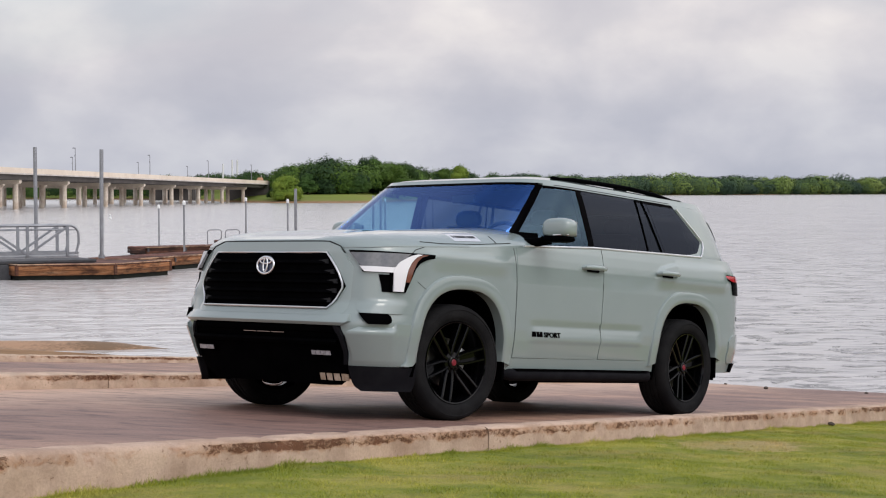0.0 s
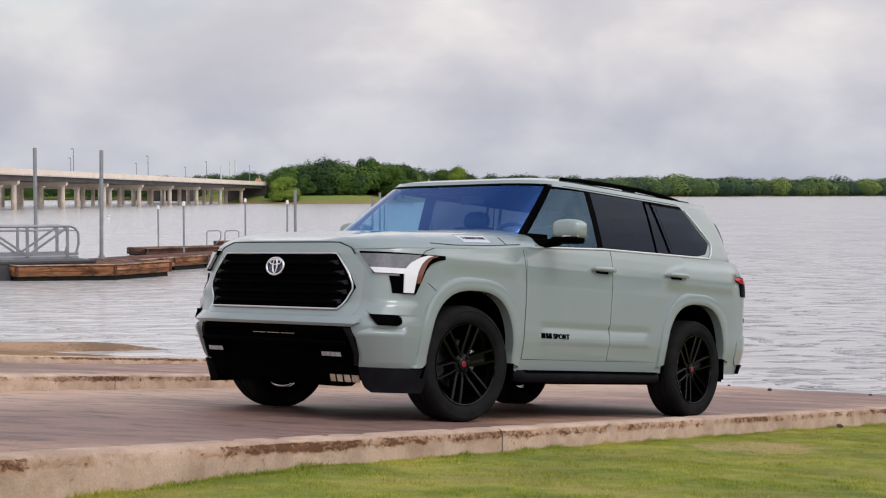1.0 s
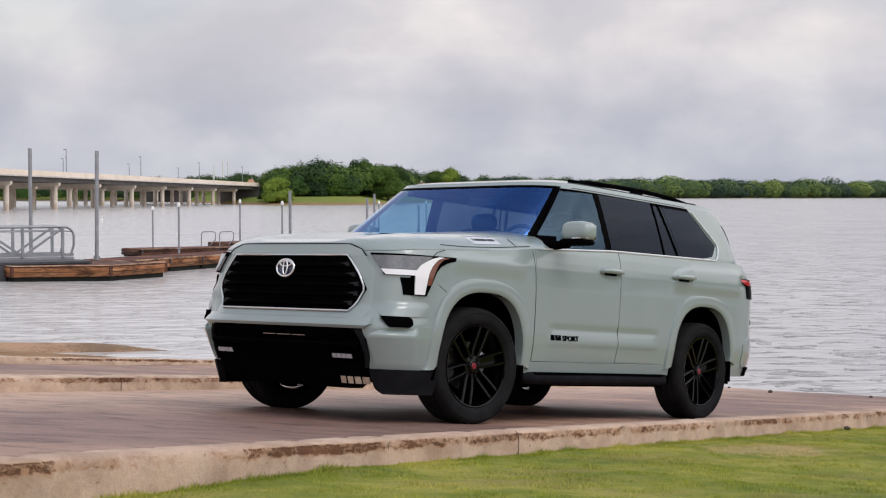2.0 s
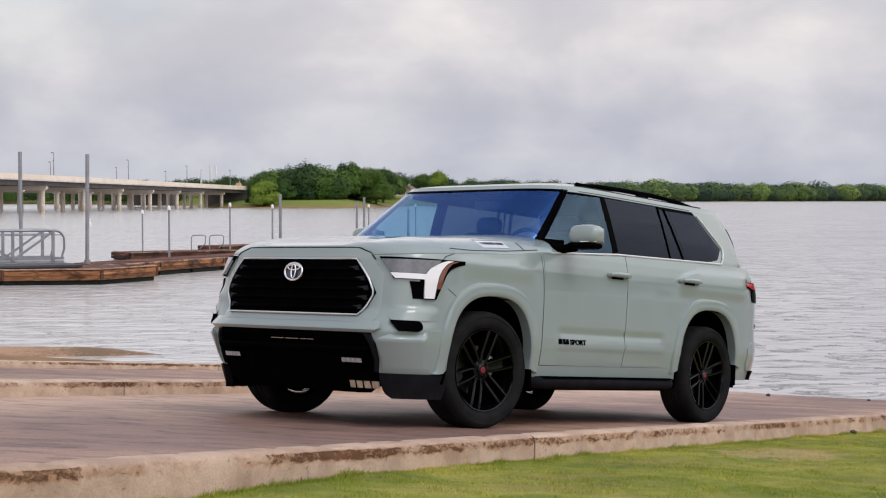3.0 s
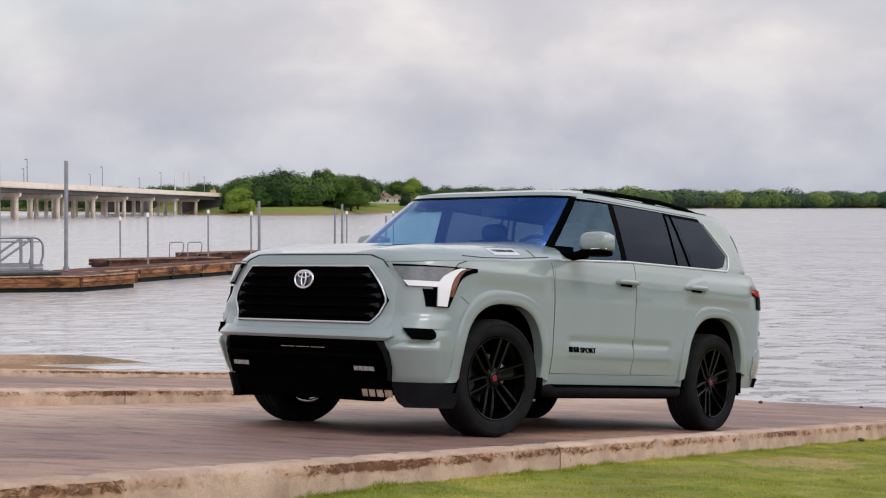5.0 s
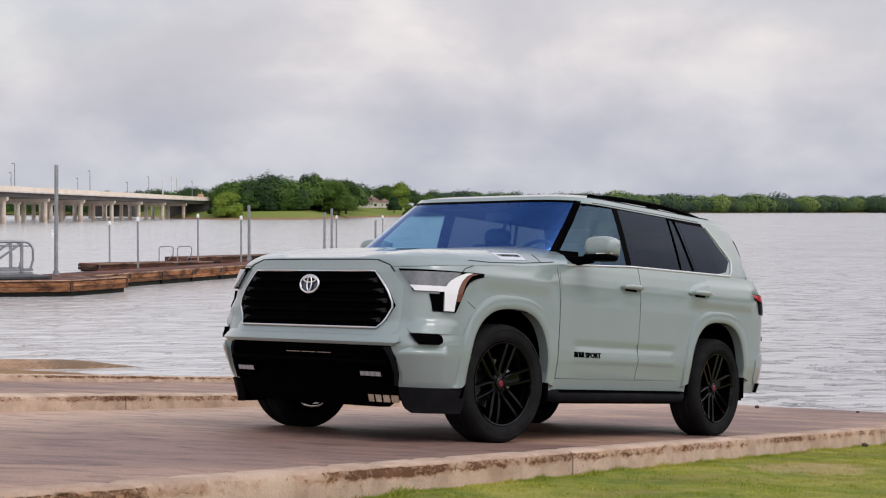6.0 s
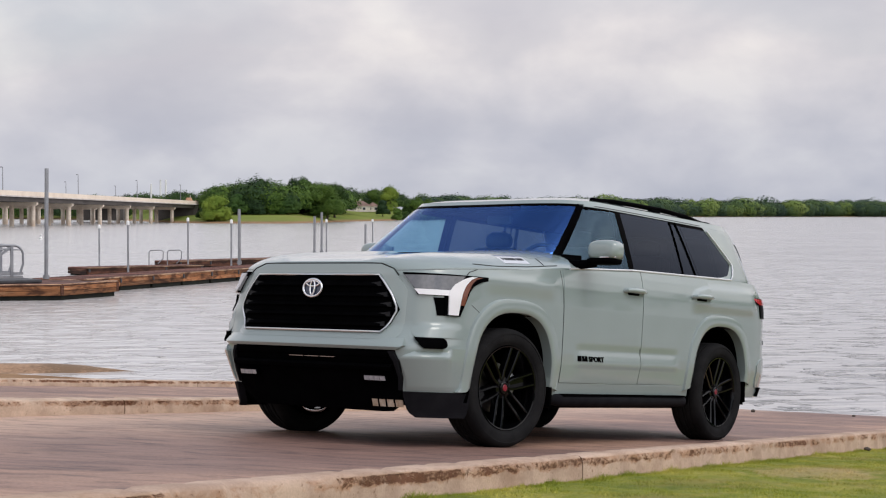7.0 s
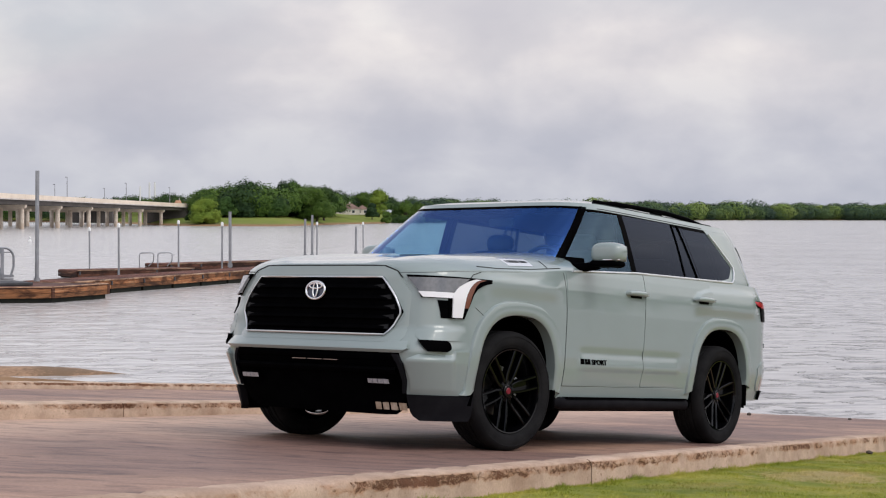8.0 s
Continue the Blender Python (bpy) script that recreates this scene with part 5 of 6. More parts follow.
    part("rear_spoiler", skin(pl, lambda s, t: (-(2.62 + .37 * s), 1.79 + .035 * t), 10, 3, 0.05, 0.08), PAINT, car, "sage-green roof spoiler", smooth=40)
    part("spoiler_side", skin(pl, quad((2.50, 1.53), (2.53, 1.52), (2.50, 1.70), (2.43, 1.70)), 4, 6, 0.008, 0.03), LAMPGREY, car, "grey side spoiler", smooth=40)
    for s in (-1, 1):
        zr = lambda x: 1.852 - 0.035 * max(0, x - 1.0) ** 1.5
        rail = part("roof_rail", Geo().tube([(x, s * (.70 - .03 * max(0, x - 1.2)), zr(x) + h) for x, h in ((-.16, -.01), (-.05, .018), (.15, .034), (.6, .042), (1.0, .044), (1.4, .038), (1.7, .022), (1.86, -.02))],
                                           [.010, .016, .019, .019, .019, .019, .016, .010], 10), BLACK, car, "black roof rail", smooth=50)
        for x in (-.05, .85, 1.72):
            part("rail_foot", Geo().box((x, s * .70, zr(x) + .012), (.16, .04, .05)), BLACK, rail, bevel=.012)


def pod(c, size, e=3.2, n=28, flat=0.0):
    """A rounded block."""
    g = Geo()

    def sp(v, p):
        return math.copysign(abs(v) ** p, v)

    def at(a, t):
        th, ph = a * 2 * math.pi, (t - 0.5) * math.pi
        p = 2 / e
        return (c[0] + size[0] / 2 * sp(math.cos(ph), p) * sp(math.cos(th), p), c[1] + size[1] / 2 * sp(math.cos(ph), p) * sp(math.sin(th), p), c[2] + size[2] / 2 * sp(math.sin(ph), p))
    return g.grid(at, n, n // 2)


def mirrors():
    for s in (-1, 1):
        o = 0 if s < 0 else 0.115
        mirror = part("door_mirror", pod((-.615, s * (1.148 - o), 1.432), (.19, .262, .158), 3.0, 40), PAINT, car, "sage-green door mirror with black base", smooth=60)
        part("mirror_base", pod((-.615, s * (1.135 - o), 1.352), (.185, .25, .055), 3.5).add(*(lambda q: (q.v, q.f))(Geo().tube([(-.70, s * .86, 1.318), (-.66, s * .98, 1.326), (-.63, s * (1.08 - o), 1.340)], [.035, .034, .03], 12))), BLACK, mirror, "black mirror base", smooth=60)
        part("signal_strip", Geo().tube([(-.698, s * (1.15 - o), 1.376), (-.690, s * (1.21 - o), 1.378), (-.655, s * (1.262 - o), 1.380)], .007, 8), CHROME, mirror, "bright signal strip", smooth=60)
        part("mirror_glass", Geo().box((-.528, s * (1.145 - o), 1.43), (.006, .20, .115)), CHROME, mirror, "mirror glass")
        part("sail_panel", skin(on_pane(s), quad((-.78, 1.29), (-.55, 1.30), (-.52, 1.40), (-.70, 1.40)), 5, 5, 0.008, 0.03), BLACK, mirror, smooth=60)


def rear_and_sides():
    for s in (-1, 1):
        board = part("running_board", Geo().tube([(x, s * y, z) for x, y, z in ((-.98, .90, .34), (-.90, .955, .325), (0, .965, .325), (.95, .955, .325), (1.03, .90, .34))], [.04, .045, .045, .045, .04], 12), LIP, car, "black running board", smooth=50)
        part("step_pad", Geo().box((0.02, s * .955, .366), (1.8, .10, .012)), BLACK, board, "ribbed black step pad")
        part("rocker", skin(on_side(s), lambda a, t: (-.96 + 1.92 * a, .355 + .09 * t), 20, 4, 0.002, 0.05), PAINT, car, "sage-green rocker panel", smooth=50)
        part("bracket", Geo().box((-.5, s * .75, .31), (.06, .4, .05)).box((.5, s * .75, .31), (.06, .4, .05)), BLACK, car, bevel=.01)
        sg = -s
        tail = part("tail_lamp", skin(place_hull, rows_fn([1.175, 1.20, 1.235], [sg * v for v in (2.36, 2.29, 2.235)], [sg * 2.72] * 3), 14, 5, 0.012, 0.02), GLOSSBLACK, car, "slim red tail lamp", smooth=50)
        part("lens", skin(place_hull, rows_fn([1.178, 1.20, 1.228], [sg * v for v in (2.37, 2.325, 2.305)], [sg * 2.71] * 3), 12, 4, 0.016, 0.012), REDLENS, tail, "red lens", smooth=50)
        part("tail_drop", skin(place_hull, rows_fn([1.06, 1.18], [sg * 2.375, sg * 2.365], [sg * 2.46, sg * 2.46]), 5, 8, 0.010, 0.02), GLOSSBLACK, tail, smooth=50)
        part("rear_valance", skin(place_hull, rows_fn([.37, .45], [sg * 2.42, sg * 2.40], [sg * 2.99, sg * 2.99]), 20, 4, 0.024, 0.06), BLACK, car, "black rear bumper foot", smooth=50)
        part("rear_bumper", skin(place_hull, rows_fn([.45, .50, .66, .71], [sg * 2.36, sg * 2.34, sg * 2.34, sg * 2.40], [sg * 2.99] * 4), 24, 8, 0.009, 0.03), PAINT, car, "sage-green rear bumper", smooth=40)
        part("reflector", skin(place_hull, quad((sg * 2.44, .83), (sg * 2.50, .83), (sg * 2.50, .87), (sg * 2.44, .87)), 2, 2, 0.006, 0.01), LAMPGREY, car)
        # badge strip on the hood flank: plain bars

        def hoodside(x, z, off=0.0):
            lo, hi = 0.5, side(x, belt(x))
            for _ in range(24):
                mid = (lo + hi) / 2
                if hood_z(x, mid) > z:
                    lo = mid
                else:
                    hi = mid
            return Vector((x, s * (lo + off), z + off * .4))
        plate = hoodside
        b = part("hood_badge", skin(plate, quad((-1.575, 1.268), (-1.275, 1.285), (-1.275, 1.345), (-1.575, 1.328)), 8, 4, 0.003, 0.008), BRIGHT, car, "silver badge on the hood flank", smooth=60)
        for k in range(9):
            xa = -1.545 + 0.028 * k
            za = 1.294 + 0.055 * (xa + 1.545)
            part("badge_bar", skin(plate, quad((xa, za), (xa + (.012 if k in (0, 5) else .021), za + .001), (xa + (.012 if k in (0, 5) else .021), za + .016), (xa, za + .015)), 1, 1, 0.005, 0.004), SHEENTRIM, b)


def interior():
    g = Geo().box((.75, 0, 1.16), (3.3, 1.72, .05))
    part("cabin_floor", g, CABIN, car, "dark cabin floor")
    dash = Geo().grid(lambda a, t: (-.95 + .42 * t, -.78 + 1.56 * a, 1.30 + .09 * math.sin(math.pi * min(1, t * .9 + .1)) + .02 * math.sin(a * 9)), 30, 8)
    part("dashboard", dash, CABIN, car, "dark dashboard", smooth=60)
    part("steering_wheel", Geo().tube([(-.43 + .10 * math.sin(q), -.40 + .19 * math.cos(q), 1.34 + .165 * math.sin(q)) for q in np.linspace(0, 2 * math.pi, 30)[:-1]], .016, 8, closed=True), CABIN, car, "dark steering wheel", smooth=60)
    for x, ys in ((.12, (-.40, .40)), (1.10, (-.45, 0, .45))):
        for y in ys:
            st = part("seat", Geo().box((x + .02, y, 1.28), (.16, .46, .50), Matrix.Translation((x, y, 1.28)) @ Matrix.Rotation(.18, 4, "Y") @ Matrix.Translation((-x, -y, -1.28))), SEAT, car, "dark leather seat back", bevel=.06)
            part("headrest", pod((x + .09, y, 1.585), (.11, .25, .15), 2.8), SEAT, st, smooth=60)
    part("rear_view_mirror", Geo().box((-.36, 0, 1.70), (.03, .24, .07)), CABIN, car, bevel=.015)
    part("headliner", Geo().box((.95, 0, 1.79), (2.3, 1.45, .02)), CABIN, car, bevel=.008)


body_shell()
hood()
doors()
flares()
for wx in (-1.55, 1.55):
    for ws in (-1, 1):
        wheel(wx, ws)
front_end()
greenhouse()
mirrors()
rear_and_sides()
interior()

# ---- docks ----


def polar(az, dist):
    return EYE[0] + dist * math.cos(radians(az)), EYE[1] + dist * math.sin(radians(az))


def dock(name, x, y, turn, length, depth, label, top=-0.75, fascia=FASCIA, board=0.16, tall=0.34, planks=True):
    """Floating dock: near corner at x, y; length along turn, depth behind it."""
    d = empty(name, pose(x, y, top, 0, 0, turn), label=label, category="dock", group="floating docks")
    part("frame", Geo().box((length / 2, depth / 2, -0.16), (length - 0.12, depth - 0.12, 0.26)), FASCIADARK, d, "dark timber dock frame")
    n = max(1, round(length / 2.4))
    step = length / n
    for k in range(n):
        for j in range(2):
            h = tall / 2
            part("fascia_board", Geo().box((step * (k + 0.5), -0.025, -h * (j + 0.5) - 0.01), (step - 0.02, 0.05, h - 0.012)), fascia, d, bevel=0.006)
    for yy, sx in ((depth / 2, -0.025), (depth / 2, length + 0.025)):
        for j in range(2):
            h = tall / 2
            part("fascia_board", Geo().box((sx, yy, -h * (j + 0.5) - 0.01), (0.05, depth - 0.02, h - 0.012)), fascia, d, bevel=0.006)
    if planks:
        m = int(length / board)
        g = Geo().box((0, 0, 0), (board - 0.012, depth + 0.08, 0.04))
        first = put("plank", g, DECK, d)
        first.matrix_basis = Matrix.Translation((board / 2, depth / 2, 0.0))
        for k in range(1, min(m, 130)):
            o = new("plank", first.data)
            o.parent = d
            o.matrix_basis = Matrix.Translation((board * (k + 0.5), depth / 2, 0.004 * math.sin(k * 2.3)))
        if m > 130:
            part("plank_row", Geo().box(((130 * board + length) / 2, depth / 2, 0), (length - 130 * board, depth + 0.08, 0.04)), DECK, d)
    part("edge_board", Geo().box((length / 2, -0.03, 0.012), (length, 0.12, 0.045)), EDGEBOARD, d, "weathered tan edge board")
    # floats reach the fascia so their black paints the reflection below
    for k in range(max(2, n)):
        part("float", Geo().box((length * (k + 0.5) / max(2, n), depth / 2, -0.46), (length / max(2, n) * 0.93, depth * 0.98, 0.34)), FLOATSHADE, d, "black dock float, widened as the dark reflection below the dock", bevel=0.03)
    for k in range(n + 1):
        part("bumper", Geo().box((min(length - 0.1, max(0.1, step * k)), -0.07, -0.12), (0.09, 0.05, 0.16)), PONTOON, d, "dark grey bracket", bevel=0.01)
    return d


def platform_dock():
    """Landing platform with a slanted front."""
    rim = [(23.2, 39.15), (25.85, 37.1), (29.0, 37.85), (28.2, 41.0), (23.9, 42.2)]
    cx, cy = sum(p[0] for p in rim) / 5, sum(p[1] for p in rim) / 5
    d = empty("floating_dock", pose(cx, cy, -0.75), label="brown timber platform dock floating on black floats, boards stained", category="dock", group="floating docks")
    pts = [(x - cx, y - cy) for x, y in rim]

    def slab(z0, z1, k):
        n = len(pts)
        return Geo().add([(x * k, y * k, z) for z in (z0, z1) for x, y in pts], [tuple(range(n))[::-1], tuple(range(n, 2 * n))] + [(i, (i + 1) % n, (i + 1) % n + n, i + n) for i in range(n)])
    part("frame", slab(-0.30, -0.02, 0.97), FASCIADARK, d, "dark timber dock frame")
    part("deck", slab(-0.02, 0.02, 1.01), DECK, d, "brown deck boards")
    part("float", slab(-0.62, -0.30, 0.975), FLOATSHADE, d, "black dock float, widened as the dark reflection below the dock")
    for (xa, ya), (xb, yb) in zip(pts, pts[1:] + pts[:1]):
        for j in range(2):
            z = -0.11 - 0.17 * j
            part("fascia_board", Geo().beam((xa * 1.004, ya * 1.004, z), (xb * 1.004, yb * 1.004, z), 0.05, 0.158), FASCIA, d, bevel=0.006)
        part("edge_board", Geo().beam((xa * 0.995, ya * 0.995, 0.03), (xb * 0.995, yb * 0.995, 0.03), 0.13, 0.03), EDGEBOARD, d, "weathered tan edge board")
        part("corner_post", Geo().box((xa, ya, -0.18), (0.12, 0.12, 0.34)), FASCIADARK, d, bevel=0.01)


platform_dock()
dock("floating_dock", 29.4, 40.1, 16.5, 46, 2.3, "long brown timber walkway dock floating on the lake")
dock("floating_dock", 40.6, 53.2, -14, 6.4, 2.0, "low dark brown timber finger dock with worn edge boards", top=-0.90, fascia=FASCIADARK, tall=0.30)
dock("floating_dock", 49.8, 56.6, -4, 11, 2.0, "low dark brown timber finger dock further out on the lake", top=-0.86, fascia=FASCIADARK, tall=0.30)


def mooring_pole(x, y, top, r, cap):
    p = empty("mooring_pole", pose(x, y, 0, random.Random(x).uniform(-0.5, 0.5), random.Random(y).uniform(-0.6, 0.6), 0), category="pole", group="mooring poles",
              label="thin grey steel pole with a white cap at the dock" if cap else "tall grey steel mooring pole at the dock")
    part("shaft", Geo().tube([(0, 0, -4), (0, 0, top - (0.18 if cap else 0))], r, 12), GALV, p, smooth=50)
    if cap:
        part("cap", Geo().tube([(0, 0, top - 0.2), (0, 0, top - 0.05), (0, 0, top)], [r * 1.6, r * 1.6, r * 0.5], 12), WHITECAP, p, "white plastic cap", smooth=50)
    if not cap:
        part("collar", Geo().lathe([(r * 1.05, -0.08), (r * 1.6, -0.08), (r * 1.6, 0.08), (r * 1.05, 0.08)], 12, Matrix.Translation((0, 0, -0.66)) @ Matrix.Rotation(math.pi / 2, 4, "X")), GALV, p)


for px, py, pt, pr, pc in ((28.62, 41.36, 3.44, .075, False), (28.44, 45.25, 3.6, .075, False), (44.8, 57.2, 1.16, .045, True), (36.6, 45.78, 1.44, .045, True), (47.47, 53.44, 1.53, .045, True),
                           (45.5, 48.36, 1.46, .045, True), (46.13, 48.44, 1.96, .075, False), (62.42, 58.1, 1.57, .075, False), (64.2, 59.1, 1.81, .075, False), (62.9, 57.56, 1.4, .045, True),
                           (72.1, 62.2, 1.02, .075, False), (75.5, 64.4, 1.35, .045, True)):
    mooring_pole(px, py, pt, pr, pc)


def gangway():
    w = empty("gangway", pose(27.7, 41.9, -0.62, 0, 0, 158), label="grey aluminium gangway with truss handrails leading to the dock", category="gangway")
    length, tall, wide = 10.0, 1.18, 1.5
    part("walkway", Geo().box((length / 2, 0, 0.02), (length, wide, 0.08)), ALU, w, bevel=0.01)
    for s in (-1, 1):
        y = s * wide / 2
        part("kick_plate", Geo().box((length / 2, y, 0.14), (length, 0.03, 0.10)), ALU, w)
        arc = [(0.35 - 0.35 * math.sin(q), y, tall - 0.35 + 0.35 * math.cos(q)) for q in np.linspace(0, math.pi / 2, 7)]
        part("handrail", Geo().tube([(length, y, tall)] + arc + [(0.0, y, 0.5), (0.12, y, 0.1)], 0.045, 8), ALU, w, smooth=60)
        part("mid_rail", Geo().tube([(length, y, tall - 0.16), (0.06, y, tall - 0.16)], 0.022, 8), ALU, w, smooth=60)
        for k in range(7):
            x = 0.42 + 1.5 * k
            part("post", Geo().beam((x, y, 0.05), (x, y, tall), 0.10, 0.10, (1, 0, 0)), ALU, w)
            if k < 6:
                a, b = ((x, y, 0.1), (x + 1.5, y, tall - 0.05)) if k % 2 else ((x, y, tall - 0.05), (x + 1.5, y, 0.1))
                part("brace", Geo().beam(a, b, 0.08, 0.08, (0, 1, 0)), ALU, w)
    d = empty("gangway_float", pose(26.4, 39.9, -0.66, 0, 0, 160), label="grey landing float under the gangway", category="dock float")
    part("top", Geo().box((2.0, 0.2, 0.0), (4.6, 2.0, 0.10)), PONTOON, d, bevel=0.02)
    for k in range(3):
        part("pontoon", Geo().box((0.5 + 1.5 * k, 0.2, -0.40), (1.46, 1.96, 0.70)), PONTOON, d, "dark grey pontoon", bevel=0.05)


gangway()


def ladder(x, y):
    a = empty("dock_ladder", pose(x, y, -0.86, 0, 0, -43), label="bent grey steel ladder rail on the dock", category="ladder", group="dock ladders")
    part("rail", Geo().tube([(0, 0, -0.3), (0, 0, 0.62), (0.07, 0, 0.72), (0.6, 0, 0.74), (0.72, 0, 0.66), (0.70, 0, 0.3), (0.45, 0, 0.05)], 0.028, 8), GALV, a, smooth=60)


ladder(45.3, 54.0)
ladder(46.0, 53.4)


def buoy(az, dist):
    x, y = polar(az, dist)
    b = empty("buoy", pose(x, y, WATER_Z, 2, 1, 0), label="small white marker buoy floating on the open lake", category="buoy")
    part("float", Geo().tube([(0, 0, -0.3), (0, 0, 0.0), (0, 0, 0.14), (0, 0, 0.2)], [0.16, 0.2, 0.2, 0.12], 16), WHITECAP, b, smooth=50)
    part("post", Geo().tube([(0, 0, 0.18), (0, 0, 0.52), (0, 0, 0.58)], [0.12, 0.11, 0.06], 14), WHITECAP, b, smooth=50)
    part("band", Geo().tube([(0, 0, 0.36), (0, 0, 0.43)], [0.122, 0.122], 14), GALV, b, "grey band", smooth=50)


buoy(51.5, 190)

# ---- bridge ----
BRIDGE, SPAN = Vector((169.1, 245.0, 0)), Vector((22.58, 15.37, 0))


def bridge():
    along = SPAN.normalized()
    back = Vector((-along.y, along.x, 0))

    def dz(k):
        return 6.42 - 0.118 * k
    turn = math.degrees(math.atan2(along.y, along.x))
    for row, off in enumerate((0.0, 24.0)):
        b = empty("road_bridge", label="long pale concrete road bridge on round piers over the lake", category="bridge", group="bridge decks")
        k0, k1 = -4, 8.35
        for k in range(-4, 9):
            ka, kb = k, min(k + 1, k1)
            a, c = BRIDGE + SPAN * ka + back * (off - 1.5), BRIDGE + SPAN * kb + back * (off - 1.5)
            za, zb = dz(ka), dz(kb)
            up = lambda p, z: Vector((p.x, p.y, z))
            part("parapet", Geo().beam(up(a, za - 0.5), up(c, zb - 0.5), 0.35, 0.98), BEAM, b)
            part("edge_beam", Geo().beam(up(a, za - 1.12) - back * 0.1, up(c, zb - 1.12) - back * 0.1, 0.5, 0.26), FASCIAEDGE, b)
            part("deck", Geo().beam(up(a + back * 6.2, za - 1.15), up(c + back * 6.2, zb - 1.15), 12.2, 0.25), UNDERSHADE, b)
            part("far_parapet", Geo().beam(up(a + back * 12.3, za - 0.5), up(c + back * 12.3, zb - 0.5), 0.35, 0.98), BEAM, b)
            for j in range(5):
                q = back * (0.9 + 2.7 * j)
                part("girder", Geo().beam(up(a + q, za - 1.72), up(c + q, zb - 1.72), 0.5, 0.95), UNDERSHADE, b)
        for k in range(-4, 9):
            p = BRIDGE + SPAN * k + back * off
            m = pose(p.x, p.y, 0, 0, 0, turn)
            z = dz(k) - 2.2
            if k < 8:
                cap = Geo()
                cap.add([(q, yy, zz) for q in (-0.6, 0.6) for yy, zz in ((-0.7, z), (-0.7, z - 0.5), (-0.35, z - 0.8), (10.35, z - 0.8), (10.7, z - 0.5), (10.7, z))],
                        [(0, 1, 2, 3, 4, 5), (11, 10, 9, 8, 7, 6)] + [(i, i + 6, (i + 1) % 6 + 6, (i + 1) % 6) for i in range(6)])
                o = part("pier_cap", cap, BEAM, b)
                o.matrix_basis = m
                for y in (0.3, 5.0, 9.7):
                    o = part("pier", Geo().tube([(0, y, -5), (0, y, z - 0.8)], 0.52, 14), PIER, b, smooth=50)
                    o.matrix_basis = m
            else:
                o = part("abutment", Geo().box((2, 5, z - 1.5), (5, 14, 5)), UNDERSHADE, b, bevel=0.05)
                o.matrix_basis = m
    for k in (-3, -1, 1.1, 3.1, 5.2, 7.2):
        for off, s in ((-1.2, 1), (22.8, 1)):
            kk = k if off < 5 else k + 0.55
            p = BRIDGE + SPAN * kk + back * off
            lamp = empty("street_lamp", pose(p.x, p.y, dz(kk) - 0.3, 0, 0, turn), label="slim grey street lamp standing on the bridge parapet", category="street lamp", group="bridge lamps")
            part("pole", Geo().tube([(0, 0, 0), (0, 0, 5.0)], [0.11, 0.07], 8), GALV, lamp, smooth=60)
            part("arm", Geo().tube([(0, 0, 4.7), (-0.5, 0, 5.0), (-1.1, 0, 5.0)], 0.05, 6), GALV, lamp, smooth=60)
            part("head", Geo().box((-1.2, 0, 4.9), (0.5, 0.25, 0.2)), GALV, lamp, "dark lamp head", bevel=0.04)
            part("banner_arm", Geo().tube([(0, 0, 3.2), (-0.35, 0, 3.25), (-0.4, 0, 3.5)], 0.05, 6), GALV, lamp, smooth=60)


bridge()
for az, dist, top in ((47.62, 640, 13.0), (47.30, 640, 14.6), (47.12, 640, 14.6)):
    wx, wy = polar(az, dist)
    tagged(put("white_post", Geo().tube([(wx, wy, -1), (wx, wy, top)], [0.42, 0.36], 12), WHITECAP, smooth=60), "tall white post rising behind the bridge", "post", group="white posts")

# ---- trees and house on the far shore ----


def leaf_cloud(g, rnd, c, rad, count, size, dense=False):
    """Leaf clumps spread over an uneven ellipsoid with bulges and hollows."""
    rng = np.random.default_rng(rnd.randrange(1 << 30))
    d = rng.normal(size=(count, 3))
    d /= np.linalg.norm(d, axis=1)[:, None]
    d[:, 2] = np.where(d[:, 2] < (-0.9 if dense else -0.45), -0.5 * d[:, 2], d[:, 2])
    ph = rng.uniform(0, 6.28, 6)
    bulge = np.sin(d[:, 0] * 7 + ph[0]) * np.sin(d[:, 1] * 7 + ph[1]) + np.sin(d[:, 2] * 8 + ph[2]) * np.sin((d[:, 0] + d[:, 1]) * 6 + ph[3]) + 0.6 * np.sin(d[:, 0] * 15 + ph[4]) * np.sin(d[:, 2] * 15 + ph[5])
    r = (0.66 + 0.32 * np.sqrt(rng.random(count)) ** (0.4 if dense else 1)) * (1 + (0.13 if dense else 0.16) * bulge)
    p = np.array(c) + d * np.array(rad) * r[:, None]
    n = d * (6.0 if dense else 2.8) + np.stack([rng.uniform(-1, 1, count), rng.uniform(-1, 1, count), rng.uniform(-0.2, 1.0, count)], 1)
    n /= np.linalg.norm(n, axis=1)[:, None]
    t = np.cross(n, rng.normal(size=(count, 3)))
    t /= np.linalg.norm(t, axis=1)[:, None]
    b = np.cross(n, t)
    s = (size * rng.uniform(0.6, 1.35, count))[:, None]
    k = len(g.v)
    g.v += np.stack([p - t * s, p + t * s * 0.7 + b * s * 0.75, p + t * s * 0.6 - b * s * 0.75], 1).reshape(-1, 3).tolist()
    g.f += (np.arange(3 * count).reshape(-1, 3) + k).tolist()


